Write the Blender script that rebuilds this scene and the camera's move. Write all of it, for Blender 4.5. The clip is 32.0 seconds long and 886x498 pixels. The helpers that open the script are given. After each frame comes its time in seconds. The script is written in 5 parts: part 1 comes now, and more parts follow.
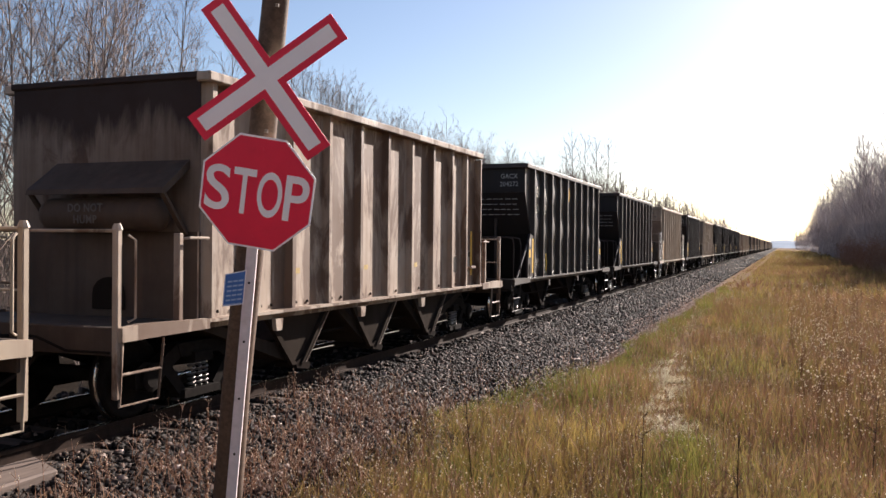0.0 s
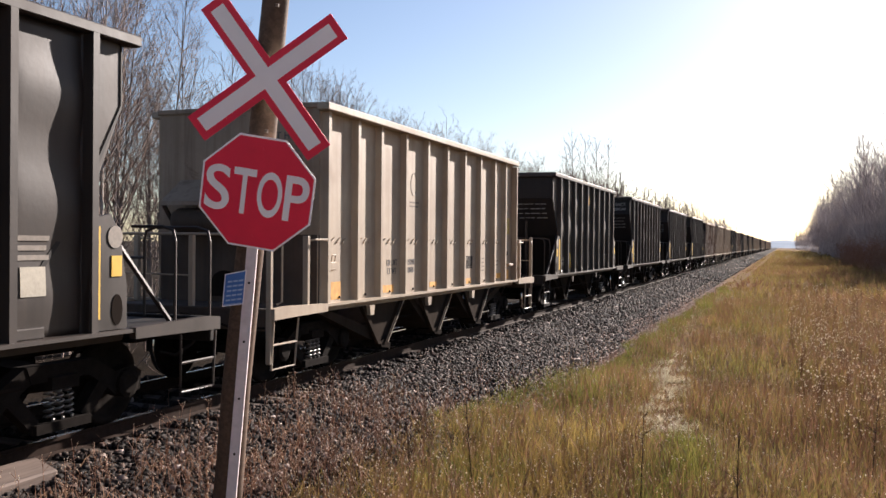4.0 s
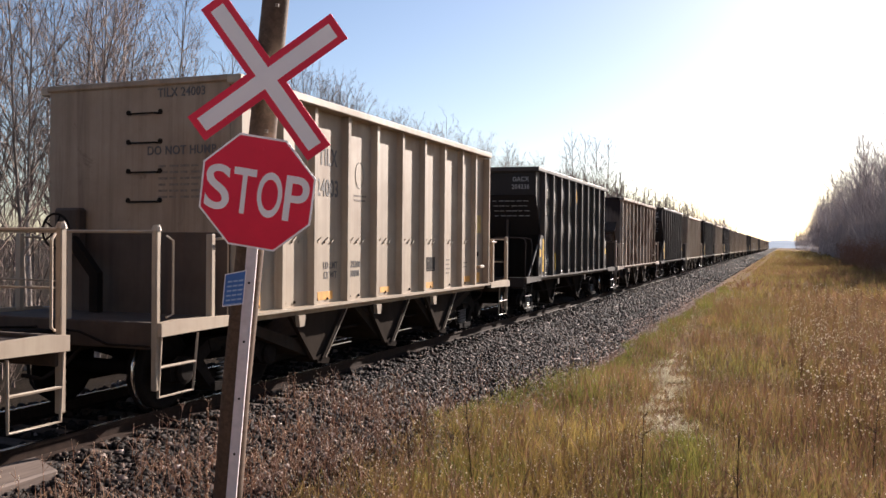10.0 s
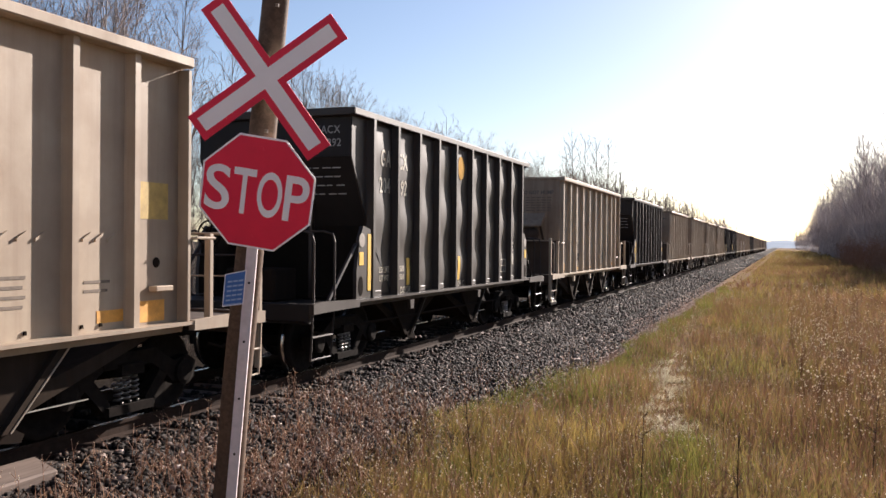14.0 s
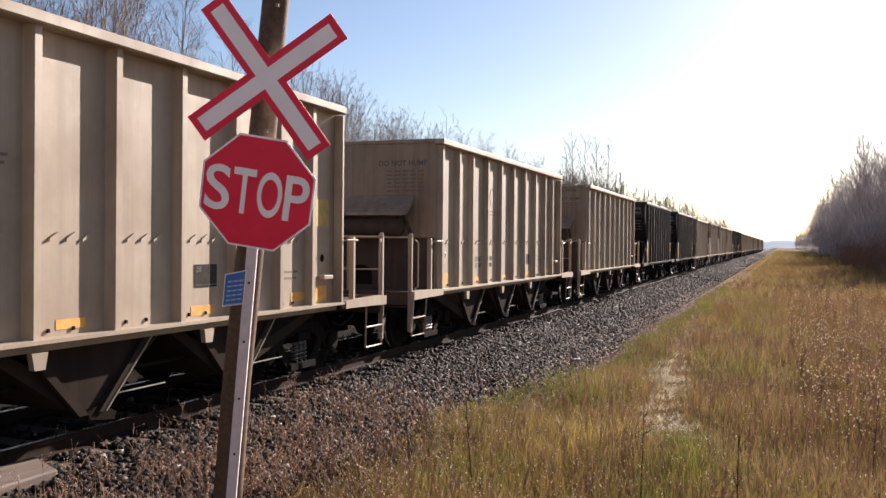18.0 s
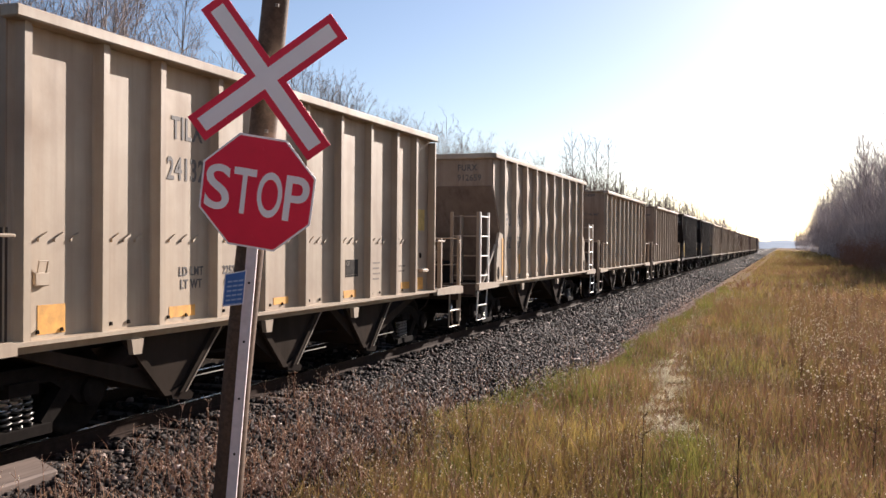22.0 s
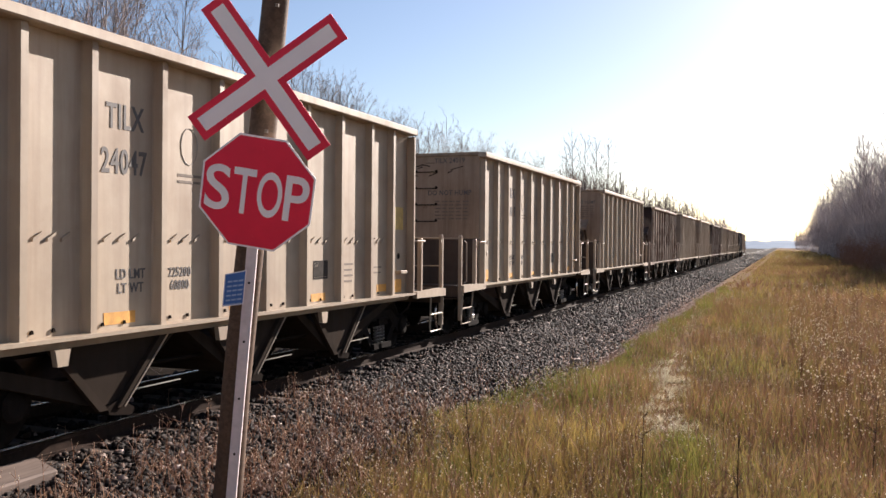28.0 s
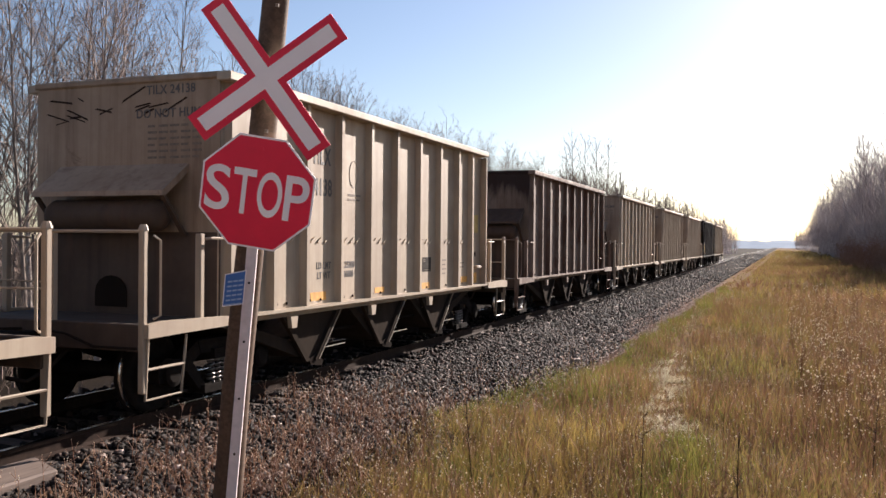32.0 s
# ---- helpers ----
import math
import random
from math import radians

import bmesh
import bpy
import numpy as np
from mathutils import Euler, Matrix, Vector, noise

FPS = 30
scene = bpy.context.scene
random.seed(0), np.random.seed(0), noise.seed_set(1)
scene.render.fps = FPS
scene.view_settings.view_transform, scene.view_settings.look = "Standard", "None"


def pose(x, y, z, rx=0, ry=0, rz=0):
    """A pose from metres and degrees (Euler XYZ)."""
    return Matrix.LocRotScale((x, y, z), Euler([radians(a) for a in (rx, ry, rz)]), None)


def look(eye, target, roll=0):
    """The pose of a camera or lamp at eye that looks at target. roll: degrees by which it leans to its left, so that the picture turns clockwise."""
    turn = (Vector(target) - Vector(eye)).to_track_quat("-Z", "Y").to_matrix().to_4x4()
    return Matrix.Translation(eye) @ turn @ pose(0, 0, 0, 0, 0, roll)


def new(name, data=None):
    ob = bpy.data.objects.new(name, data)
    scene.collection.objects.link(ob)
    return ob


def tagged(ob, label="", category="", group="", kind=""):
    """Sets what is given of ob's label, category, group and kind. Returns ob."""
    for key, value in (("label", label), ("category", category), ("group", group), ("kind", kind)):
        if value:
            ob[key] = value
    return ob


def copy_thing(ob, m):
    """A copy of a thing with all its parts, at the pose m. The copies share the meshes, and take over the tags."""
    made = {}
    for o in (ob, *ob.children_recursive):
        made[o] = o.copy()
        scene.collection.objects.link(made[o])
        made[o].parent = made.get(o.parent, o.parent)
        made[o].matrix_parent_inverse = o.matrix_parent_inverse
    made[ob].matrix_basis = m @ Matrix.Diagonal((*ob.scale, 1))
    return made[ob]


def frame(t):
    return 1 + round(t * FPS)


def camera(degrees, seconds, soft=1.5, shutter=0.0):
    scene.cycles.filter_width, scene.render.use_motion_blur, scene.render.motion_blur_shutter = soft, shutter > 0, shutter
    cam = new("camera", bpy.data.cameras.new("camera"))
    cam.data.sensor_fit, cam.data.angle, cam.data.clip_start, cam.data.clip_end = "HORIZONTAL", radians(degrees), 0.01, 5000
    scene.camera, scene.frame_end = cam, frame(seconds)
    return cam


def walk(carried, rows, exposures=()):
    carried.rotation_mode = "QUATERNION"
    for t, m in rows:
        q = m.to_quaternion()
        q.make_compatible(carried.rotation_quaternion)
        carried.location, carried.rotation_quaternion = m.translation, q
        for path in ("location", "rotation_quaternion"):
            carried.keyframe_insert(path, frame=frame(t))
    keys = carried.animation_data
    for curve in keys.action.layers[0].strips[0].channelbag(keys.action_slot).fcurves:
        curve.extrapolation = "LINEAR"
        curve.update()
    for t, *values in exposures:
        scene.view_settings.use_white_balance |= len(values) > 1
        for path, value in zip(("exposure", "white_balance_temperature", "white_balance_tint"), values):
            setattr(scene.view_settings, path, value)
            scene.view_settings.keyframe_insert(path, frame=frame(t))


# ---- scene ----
import functools

# ================= camera =================
CAM_Z = 1.95
cam = camera(53.43, 32.0, soft=1.5)
STAND = pose(0, 0, CAM_Z, 90 - 0.393, 0, 21.07) @ pose(0, 0, 0, 0, 0, 0.514)
walk(cam, [(0.0, STAND), (32.0, STAND)], exposures=[(0.0, 1.46, 6500, 18), (32.0, 1.46, 6500, 18)])

# ================= sky and sun =================
SUN_AZ, SUN_EL = 16.0, 22.0          # degrees from the track's direction to its right, and above the horizon
world = bpy.data.worlds.new("sky")
scene.world = world
world.use_nodes = True
wn = world.node_tree
wn.nodes.clear()
sky = wn.nodes.new("ShaderNodeTexSky")
sky.sky_type = "NISHITA"
sky.sun_disc = False
sky.sun_elevation = radians(SUN_EL)
sky.sun_rotation = radians(SUN_AZ)
sky.altitude = 200
sky.air_density, sky.dust_density, sky.ozone_density = 1.0, 0.6, 2.0
bg = wn.nodes.new("ShaderNodeBackground")
bg.inputs["Strength"].default_value = 0.05
wo = wn.nodes.new("ShaderNodeOutputWorld")
wn.links.new(sky.outputs[0], bg.inputs[0])
wn.links.new(bg.outputs[0], wo.inputs[0])
sd = bpy.data.lights.new("sun", "SUN")
sd.energy, sd.angle, sd.color = 5.0, radians(0.6), (1.0, 0.93, 0.82)
sun = new("sun", sd)
az, el = radians(SUN_AZ), radians(SUN_EL)
sun.matrix_world = look((60 * math.sin(az) * math.cos(el), 60 * math.cos(az) * math.cos(el), 60 * math.sin(el)), (0, 0, 0))

# ================= materials =================
def shader(name, rough=0.6, metal=0.0, spec=0.5):
    m = bpy.data.materials.new(name)
    m.use_nodes = True
    b = m.node_tree.nodes["Principled BSDF"]
    b.inputs["Roughness"].default_value = rough
    b.inputs["Metallic"].default_value = metal
    b.inputs["Specular IOR Level"].default_value = spec
    return m, m.node_tree, b


def coords(nt, scale, object_space=True):
    c = nt.nodes.new("ShaderNodeTexCoord")
    mp = nt.nodes.new("ShaderNodeMapping")
    mp.inputs["Scale"].default_value = scale if hasattr(scale, "__len__") else (scale,) * 3
    nt.links.new(c.outputs["Object" if object_space else "Generated"], mp.inputs["Vector"])
    return mp.outputs["Vector"]


def noise_tex(nt, vec, scale, detail=4.0, rough=0.6, distort=0.0):
    n = nt.nodes.new("ShaderNodeTexNoise")
    n.inputs["Scale"].default_value, n.inputs["Detail"].default_value = scale, detail
    n.inputs["Roughness"].default_value, n.inputs["Distortion"].default_value = rough, distort
    if vec is not None:
        nt.links.new(vec, n.inputs["Vector"])
    return n.outputs["Fac"]


def ramp(nt, fac, stops):
    r = nt.nodes.new("ShaderNodeValToRGB")
    e = r.color_ramp.elements
    while len(e) < len(stops):
        e.new(0.5)
    for k, (pos, col) in zip(e, stops):
        k.position = pos
        k.color = (*col, 1) if hasattr(col, "__len__") else (col, col, col, 1)
    nt.links.new(fac, r.inputs["Fac"])
    return r.outputs["Color"]


def mix(nt, fac, a, b, mode="MIX"):
    m = nt.nodes.new("ShaderNodeMix")
    m.data_type, m.blend_type = "RGBA", mode
    for sock, v in ((m.inputs[0], fac), (m.inputs[6], a), (m.inputs[7], b)):
        if hasattr(v, "is_output"):
            nt.links.new(v, sock)
        else:
            sock.default_value = v if not hasattr(v, "__len__") else (*v, 1)
    return m.outputs[2]


def bump(nt, b, height, strength=0.3, dist=0.01):
    n = nt.nodes.new("ShaderNodeBump")
    n.inputs["Strength"].default_value, n.inputs["Distance"].default_value = strength, dist
    nt.links.new(height, n.inputs["Height"])
    nt.links.new(n.outputs["Normal"], b.inputs["Normal"])


def painted(name, base, dirt, rust, rusty=0.5, rough=0.55, streak=1.0, spec=0.4, blotch=0.0):
    """Weathered railcar paint: dust in clouds, streaks running down, rust where it has broken through."""
    m, nt, b = shader(name, rough, 0.0, spec)
    v = coords(nt, (1, 1, 1))
    vs = coords(nt, (7, 7, 0.35))
    clouds = noise_tex(nt, v, 0.9, 5, 0.65)
    runs = noise_tex(nt, vs, 1.0, 4, 0.6)
    spots = noise_tex(nt, v, 3.2, 8, 0.72, 0.6)
    oi = nt.nodes.new("ShaderNodeObjectInfo")
    tone = ramp(nt, oi.outputs["Random"], [(0.0, 0.88), (1.0, 1.08)])
    c = mix(nt, ramp(nt, clouds, [(0.35, 0.0), (0.72, 0.75)]), base, dirt)
    c = mix(nt, ramp(nt, runs, [(0.46, 0.0), (0.74, min(0.9, 0.6 * streak))]), c, dirt)
    drips = noise_tex(nt, coords(nt, (3.1, 3.1, 0.22)), 1.0, 5, 0.7)
    c = mix(nt, ramp(nt, drips, [(0.62 - 0.16 * rusty, 0.0), (0.80 - 0.12 * rusty, min(1.0, 0.25 + rusty))]), c, rust)
    c = mix(nt, ramp(nt, spots, [(0.72 - 0.3 * rusty, 0.0), (0.86 - 0.22 * rusty, 0.9)]), c, rust)
    if blotch:
        flakes = noise_tex(nt, coords(nt, (1.9, 1.9, 0.62)), 1.0, 7, 0.62, 0.5)
        c = mix(nt, ramp(nt, flakes, [(0.60 - 0.14 * blotch, 0.0), (0.68 - 0.14 * blotch, 0.85)]), c, rust)
    c = mix(nt, 1.0, c, tone, "MULTIPLY")
    nt.links.new(c, b.inputs["Base Color"])
    nt.links.new(ramp(nt, clouds, [(0.3, rough - 0.12), (0.8, rough + 0.22)]), b.inputs["Roughness"])
    bump(nt, b, noise_tex(nt, v, 14, 5, 0.6), 0.12, 0.01)
    return m


def plain(name, col, rough=0.6, metal=0.0, vary=0.15, scale=6.0, relief=0.1, spec=0.5):
    m, nt, b = shader(name, rough, metal, spec)
    v = coords(nt, 1.0)
    n = noise_tex(nt, v, scale, 5, 0.65)
    lo = tuple(k * (1 - vary) for k in col)
    hi = tuple(min(1.0, k * (1 + vary)) for k in col)
    nt.links.new(ramp(nt, n, [(0.3, lo), (0.7, hi)]), b.inputs["Base Color"])
    bump(nt, b, noise_tex(nt, v, scale * 6, 4, 0.6), relief, 0.004)
    return m


BEIGE = painted("beige_car_paint", (0.388, 0.312, 0.228), (0.255, 0.183, 0.130), (0.20, 0.10, 0.05), 0.14, 0.6)
RUSTY = painted("rusted_beige_car_paint", (0.40, 0.32, 0.25), (0.24, 0.165, 0.118), (0.105, 0.056, 0.033), 0.30, 0.7, 1.2, 0.3, 1.0)
DARKRUST = painted("dark_rusted_car_paint", (0.21, 0.15, 0.117), (0.115, 0.072, 0.052), (0.075, 0.034, 0.021), 0.5, 0.72, 1.4, 0.3, 0.9)
BLACK = painted("black_car_paint", (0.0155, 0.0100, 0.0080), (0.040, 0.0255, 0.0185), (0.055, 0.028, 0.017), 0.10, 0.53, 0.9, 0.40)
# Black paint again, darker: shade at the car ends put into the colour.
BLACKEND = painted("shaded_black_end_paint", (0.0125, 0.0102, 0.0095), (0.021, 0.0165, 0.0145), (0.03, 0.018, 0.012), 0.04, 0.6, 0.8, 0.25)
ENDUP = painted("dirty_beige_end_paint", (0.33, 0.245, 0.172), (0.20, 0.135, 0.090), (0.10, 0.05, 0.03), 0.40, 0.75, 1.4)


def rust_end():
    """Grimy end sheet whose top edge has rusted dark and run down in tongues."""
    m = painted("rusted_end_paint", (0.195, 0.15, 0.118), (0.10, 0.070, 0.052), (0.065, 0.034, 0.022), 0.42, 0.75, 1.4, 0.3, 0.45)
    nt = m.node_tree
    b = nt.nodes["Principled BSDF"]
    c = b.inputs["Base Color"].links[0].from_socket
    tc = nt.nodes.new("ShaderNodeTexCoord")
    sep = nt.nodes.new("ShaderNodeSeparateXYZ")
    nt.links.new(tc.outputs["Object"], sep.inputs[0])
    tongue = nt.nodes.new("ShaderNodeMath")
    tongue.operation = "MULTIPLY_ADD"
    nt.links.new(noise_tex(nt, coords(nt, (2.6, 2.6, 0.5)), 1.0, 6, 0.65, 0.4), tongue.inputs[0])
    tongue.inputs[1].default_value = 1.5
    nt.links.new(sep.outputs["Z"], tongue.inputs[2])
    scale = nt.nodes.new("ShaderNodeMapRange")
    scale.inputs["From Min"].default_value, scale.inputs["From Max"].default_value = 3.80, 4.12
    nt.links.new(tongue.outputs[0], scale.inputs["Value"])
    nt.links.new(mix(nt, scale.outputs[0], c, (0.024, 0.0125, 0.0095)), b.inputs["Base Color"])
    return m


RUSTEND = rust_end()
# Darker beige for the slope sheets of the bulged beige cars.
ENDMID = painted("dark_beige_slope_paint", (0.24, 0.18, 0.14), (0.14, 0.10, 0.076), (0.07, 0.04, 0.026), 0.25, 0.75, 1.2, 0.2)
# Grimy beige for the car ends, darkened further to hold their shade.
ENDSHADEDIRT = painted("shaded_grimy_end_paint", (0.072, 0.047, 0.033), (0.040, 0.025, 0.017), (0.10, 0.05, 0.03), 0.38, 0.75, 1.4)
# Chute and underframe grime, with shade under the cars put into both colours.
CHUTE = painted("shaded_grimy_chute_paint", (0.042, 0.032, 0.026), (0.022, 0.017, 0.013), (0.045, 0.025, 0.016), 0.35, 0.98, 1.0, 0.02)
UNDER = painted("shaded_underframe_grime", (0.0150, 0.0118, 0.0100), (0.024, 0.0175, 0.0140), (0.03, 0.017, 0.012), 0.3, 0.98, 1.0, 0.02)
STEEL = plain("worn_steel", (0.30, 0.28, 0.26), 0.35, 0.9, 0.2, 9, 0.15)
RAILTOP = plain("polished_rail_head", (0.55, 0.53, 0.50), 0.22, 1.0, 0.1, 20, 0.05)
RAILRUST = plain("rusty_rail", (0.030, 0.018, 0.013), 0.9, 0.0, 0.3, 12, 0.3, 0.1)
# Truck iron made darker than its grime, standing for shade beneath the body.
IRON = plain("shaded_iron_grime", (0.0130, 0.0104, 0.0090), 0.9, 0.0, 0.3, 8, 0.3, 0.04)
WHITEMARK = plain("white_stencil", (0.40, 0.36, 0.285), 0.7, 0, 0.15, 20, 0.05)
FADEDMARK = plain("faded_stencil", (0.24, 0.205, 0.17), 0.7, 0, 0.2, 20, 0.05)
DARKMARK = plain("dark_stencil", (0.085, 0.075, 0.07), 0.7, 0, 0.3, 20, 0.05)
FADEDINK = plain("faded_dark_stencil", (0.15, 0.115, 0.088), 0.8, 0, 0.3, 20, 0.05)
PANELINK = plain("dull_black_panel", (0.048, 0.042, 0.038), 0.85, 0, 0.3, 14, 0.05, 0.05)
DIMMARK = plain("dim_stencil", (0.27, 0.26, 0.245), 0.7, 0, 0.2, 20, 0.05)
YELLOW = plain("yellow_reflector", (0.72, 0.43, 0.04), 0.5, 0, 0.15, 12, 0.05)
ORANGE = plain("faded_orange_patch", (0.58, 0.28, 0.045), 0.6, 0, 0.25, 9, 0.05)
DOTPAINT = plain("pale_orange_paint", (0.52, 0.29, 0.07), 0.9, 0, 0.2, 9, 0.05, 0.05)
BLEACHED = plain("bleached_paint", (0.27, 0.235, 0.195), 0.75, 0, 0.2, 14, 0.05, 0.2)
YELLOW_FADED = plain("faded_yellow_paint", (0.42, 0.28, 0.07), 0.6, 0, 0.25, 9, 0.05)
LADDERW = plain("white_ladder_paint", (0.66, 0.63, 0.58), 0.5, 0, 0.12, 9, 0.1)
SIGNRED = plain("red_sign_face", (0.86, 0.022, 0.070), 0.42, 0, 0.06, 4, 0.03)
SIGNWHITE = plain("white_sign_face", (0.96, 0.91, 0.91), 0.4, 0, 0.03, 4, 0.03)
SIGNBACK = plain("bare_aluminium", (0.55, 0.55, 0.55), 0.4, 0.8, 0.1, 6, 0.05)
GALV = plain("galvanised_post", (0.70, 0.62, 0.62), 0.55, 0.0, 0.12, 14, 0.1)
BLUE = plain("blue_plate", (0.05, 0.16, 0.45), 0.45, 0, 0.08, 6, 0.03)
BLUETEXT = plain("pale_blue_lettering", (0.35, 0.48, 0.68), 0.5, 0, 0.05, 6, 0.0)


def wood(name, light, dark, rough=0.8, grain=(30, 30, 1.2), relief=0.5):
    m, nt, b = shader(name, rough, 0, 0.3)
    v = coords(nt, grain)
    n = noise_tex(nt, v, 1.0, 6, 0.65, 0.5)
    n2 = noise_tex(nt, coords(nt, 1.0), 1.5, 4, 0.6)
    c = ramp(nt, n, [(0.3, dark), (0.7, light)])
    c = mix(nt, ramp(nt, n2, [(0.4, 0.0), (0.8, 0.5)]), c, dark)
    nt.links.new(c, b.inputs["Base Color"])
    bump(nt, b, n, relief, 0.006)
    return m


POLEWOOD = wood("weathered_pole_wood", (0.150, 0.094, 0.062), (0.065, 0.040, 0.027))
TIEWOOD = wood("creosoted_tie_wood", (0.15, 0.108, 0.085), (0.045, 0.032, 0.026), grain=(1.5, 22, 22))
PLANKWOOD = wood("grey_crossing_plank", (0.21, 0.155, 0.125), (0.095, 0.068, 0.055), grain=(22, 1.5, 22))
BARK = wood("grey_brown_bark", (0.27, 0.22, 0.185), (0.10, 0.08, 0.066), 0.9, (9, 9, 2.0))
TWIG = plain("bare_twig", (0.195, 0.148, 0.125), 0.9, 0, 0.3, 3, 0.0, 0.1)
PALEBARK = wood("pale_birch_bark", (0.52, 0.46, 0.41), (0.16, 0.12, 0.10), 0.85, (4, 4, 9.0))


def position(nt):
    g = nt.nodes.new("ShaderNodeNewGeometry")
    return g


def foliage(name, cols, translucent=0.45, patch=0.35):
    """Dry grass: colour by patches of the field and blade by blade, light shining through the blades."""
    m = bpy.data.materials.new(name)
    m.use_nodes = True
    nt = m.node_tree
    b = nt.nodes["Principled BSDF"]
    b.inputs["Roughness"].default_value = 0.55
    b.inputs["Specular IOR Level"].default_value = 0.25
    g = position(nt)
    n = noise_tex(nt, g.outputs["Position"], patch, 4, 0.6)
    add = nt.nodes.new("ShaderNodeMath")
    add.operation = "MULTIPLY_ADD"
    nt.links.new(g.outputs["Random Per Island"], add.inputs[0])
    add.inputs[1].default_value = 0.36
    nt.links.new(n, add.inputs[2])
    sub = nt.nodes.new("ShaderNodeMath")
    sub.operation = "SUBTRACT"
    nt.links.new(add.outputs[0], sub.inputs[0])
    sub.inputs[1].default_value = 0.18
    c = ramp(nt, sub.outputs[0], [(0.25 + 0.5 * i / (len(cols) - 1), k) for i, k in enumerate(cols)])
    nt.links.new(c, b.inputs["Base Color"])
    tr = nt.nodes.new("ShaderNodeBsdfTranslucent")
    nt.links.new(c, tr.inputs["Color"])
    mx = nt.nodes.new("ShaderNodeMixShader")
    mx.inputs[0].default_value = translucent
    nt.links.new(b.outputs[0], mx.inputs[1])
    nt.links.new(tr.outputs[0], mx.inputs[2])
    nt.links.new(mx.outputs[0], nt.nodes["Material Output"].inputs["Surface"])
    return m


GRASS = foliage("dry_golden_grass", [(0.10, 0.054, 0.026), (0.175, 0.110, 0.042), (0.26, 0.182, 0.060), (0.165, 0.142, 0.042), (0.105, 0.062, 0.030)], 0.45)
REDGRASS = foliage("reddish_dry_grass", [(0.11, 0.052, 0.034), (0.19, 0.096, 0.055), (0.29, 0.175, 0.10)], 0.45)
GREENGRASS = foliage("green_grass", [(0.088, 0.088, 0.022), (0.145, 0.142, 0.032), (0.23, 0.20, 0.058)])
PALEGRASS = foliage("bleached_trodden_grass", [(0.30, 0.25, 0.15), (0.44, 0.38, 0.26), (0.62, 0.56, 0.44)])
WEED = foliage("brown_weed_stalks", [(0.24, 0.125, 0.080), (0.34, 0.19, 0.125), (0.46, 0.29, 0.20)], 0.4)
GOLDGRASS = foliage("golden_dry_grass", [(0.16, 0.10, 0.036), (0.27, 0.185, 0.055), (0.38, 0.28, 0.09)], 0.5)
DARKWEED = plain("dead_weed_stalk", (0.055, 0.034, 0.024), 0.9, 0, 0.3, 20, 0.1, 0.05)
REDWEED = foliage("reddish_dry_weeds", [(0.17, 0.085, 0.055), (0.28, 0.155, 0.10), (0.40, 0.25, 0.16)], 0.45, 1.2)
# Seed heads near white: the sparkle of sunlight is put into the colour.
SEEDHEAD = foliage("glint_whitened_seed_heads", [(0.46, 0.33, 0.22), (0.74, 0.60, 0.46), (0.92, 0.86, 0.76)], 0.5)


def stone_mat():
    m, nt, b = shader("crushed_ballast_stone", 0.78, 0, 0.12)
    g = position(nt)
    c = ramp(nt, g.outputs["Random Per Island"], [(0.0, (0.006, 0.0048, 0.0043)), (0.55, (0.0180, 0.0130, 0.0106)), (0.82, (0.043, 0.0295, 0.023)), (0.94, (0.085, 0.050, 0.038)), (1.0, (0.42, 0.34, 0.30))])
    n = noise_tex(nt, g.outputs["Position"], 40, 4, 0.6)
    c = mix(nt, ramp(nt, n, [(0.4, 0.0), (0.8, 0.4)]), c, (0.06, 0.05, 0.045))
    nt.links.new(c, b.inputs["Base Color"])
    bump(nt, b, n, 0.4, 0.01)
    return m


# Far twigs greyed and lightened: haze is put into the colour.
FARTWIG = foliage("haze_greyed_twigs", [(0.38, 0.34, 0.34), (0.48, 0.435, 0.43), (0.58, 0.53, 0.52)], 0.5, 0.05)
STONE = stone_mat()
GRAVEL = plain("pale_sandy_gravel", (0.33, 0.245, 0.205), 0.9, 0, 0.3, 30, 0.3, 0.1)
PALEROCK = plain("pale_pinkish_rock", (0.48, 0.38, 0.32), 0.8, 0, 0.2, 20, 0.3, 0.2)


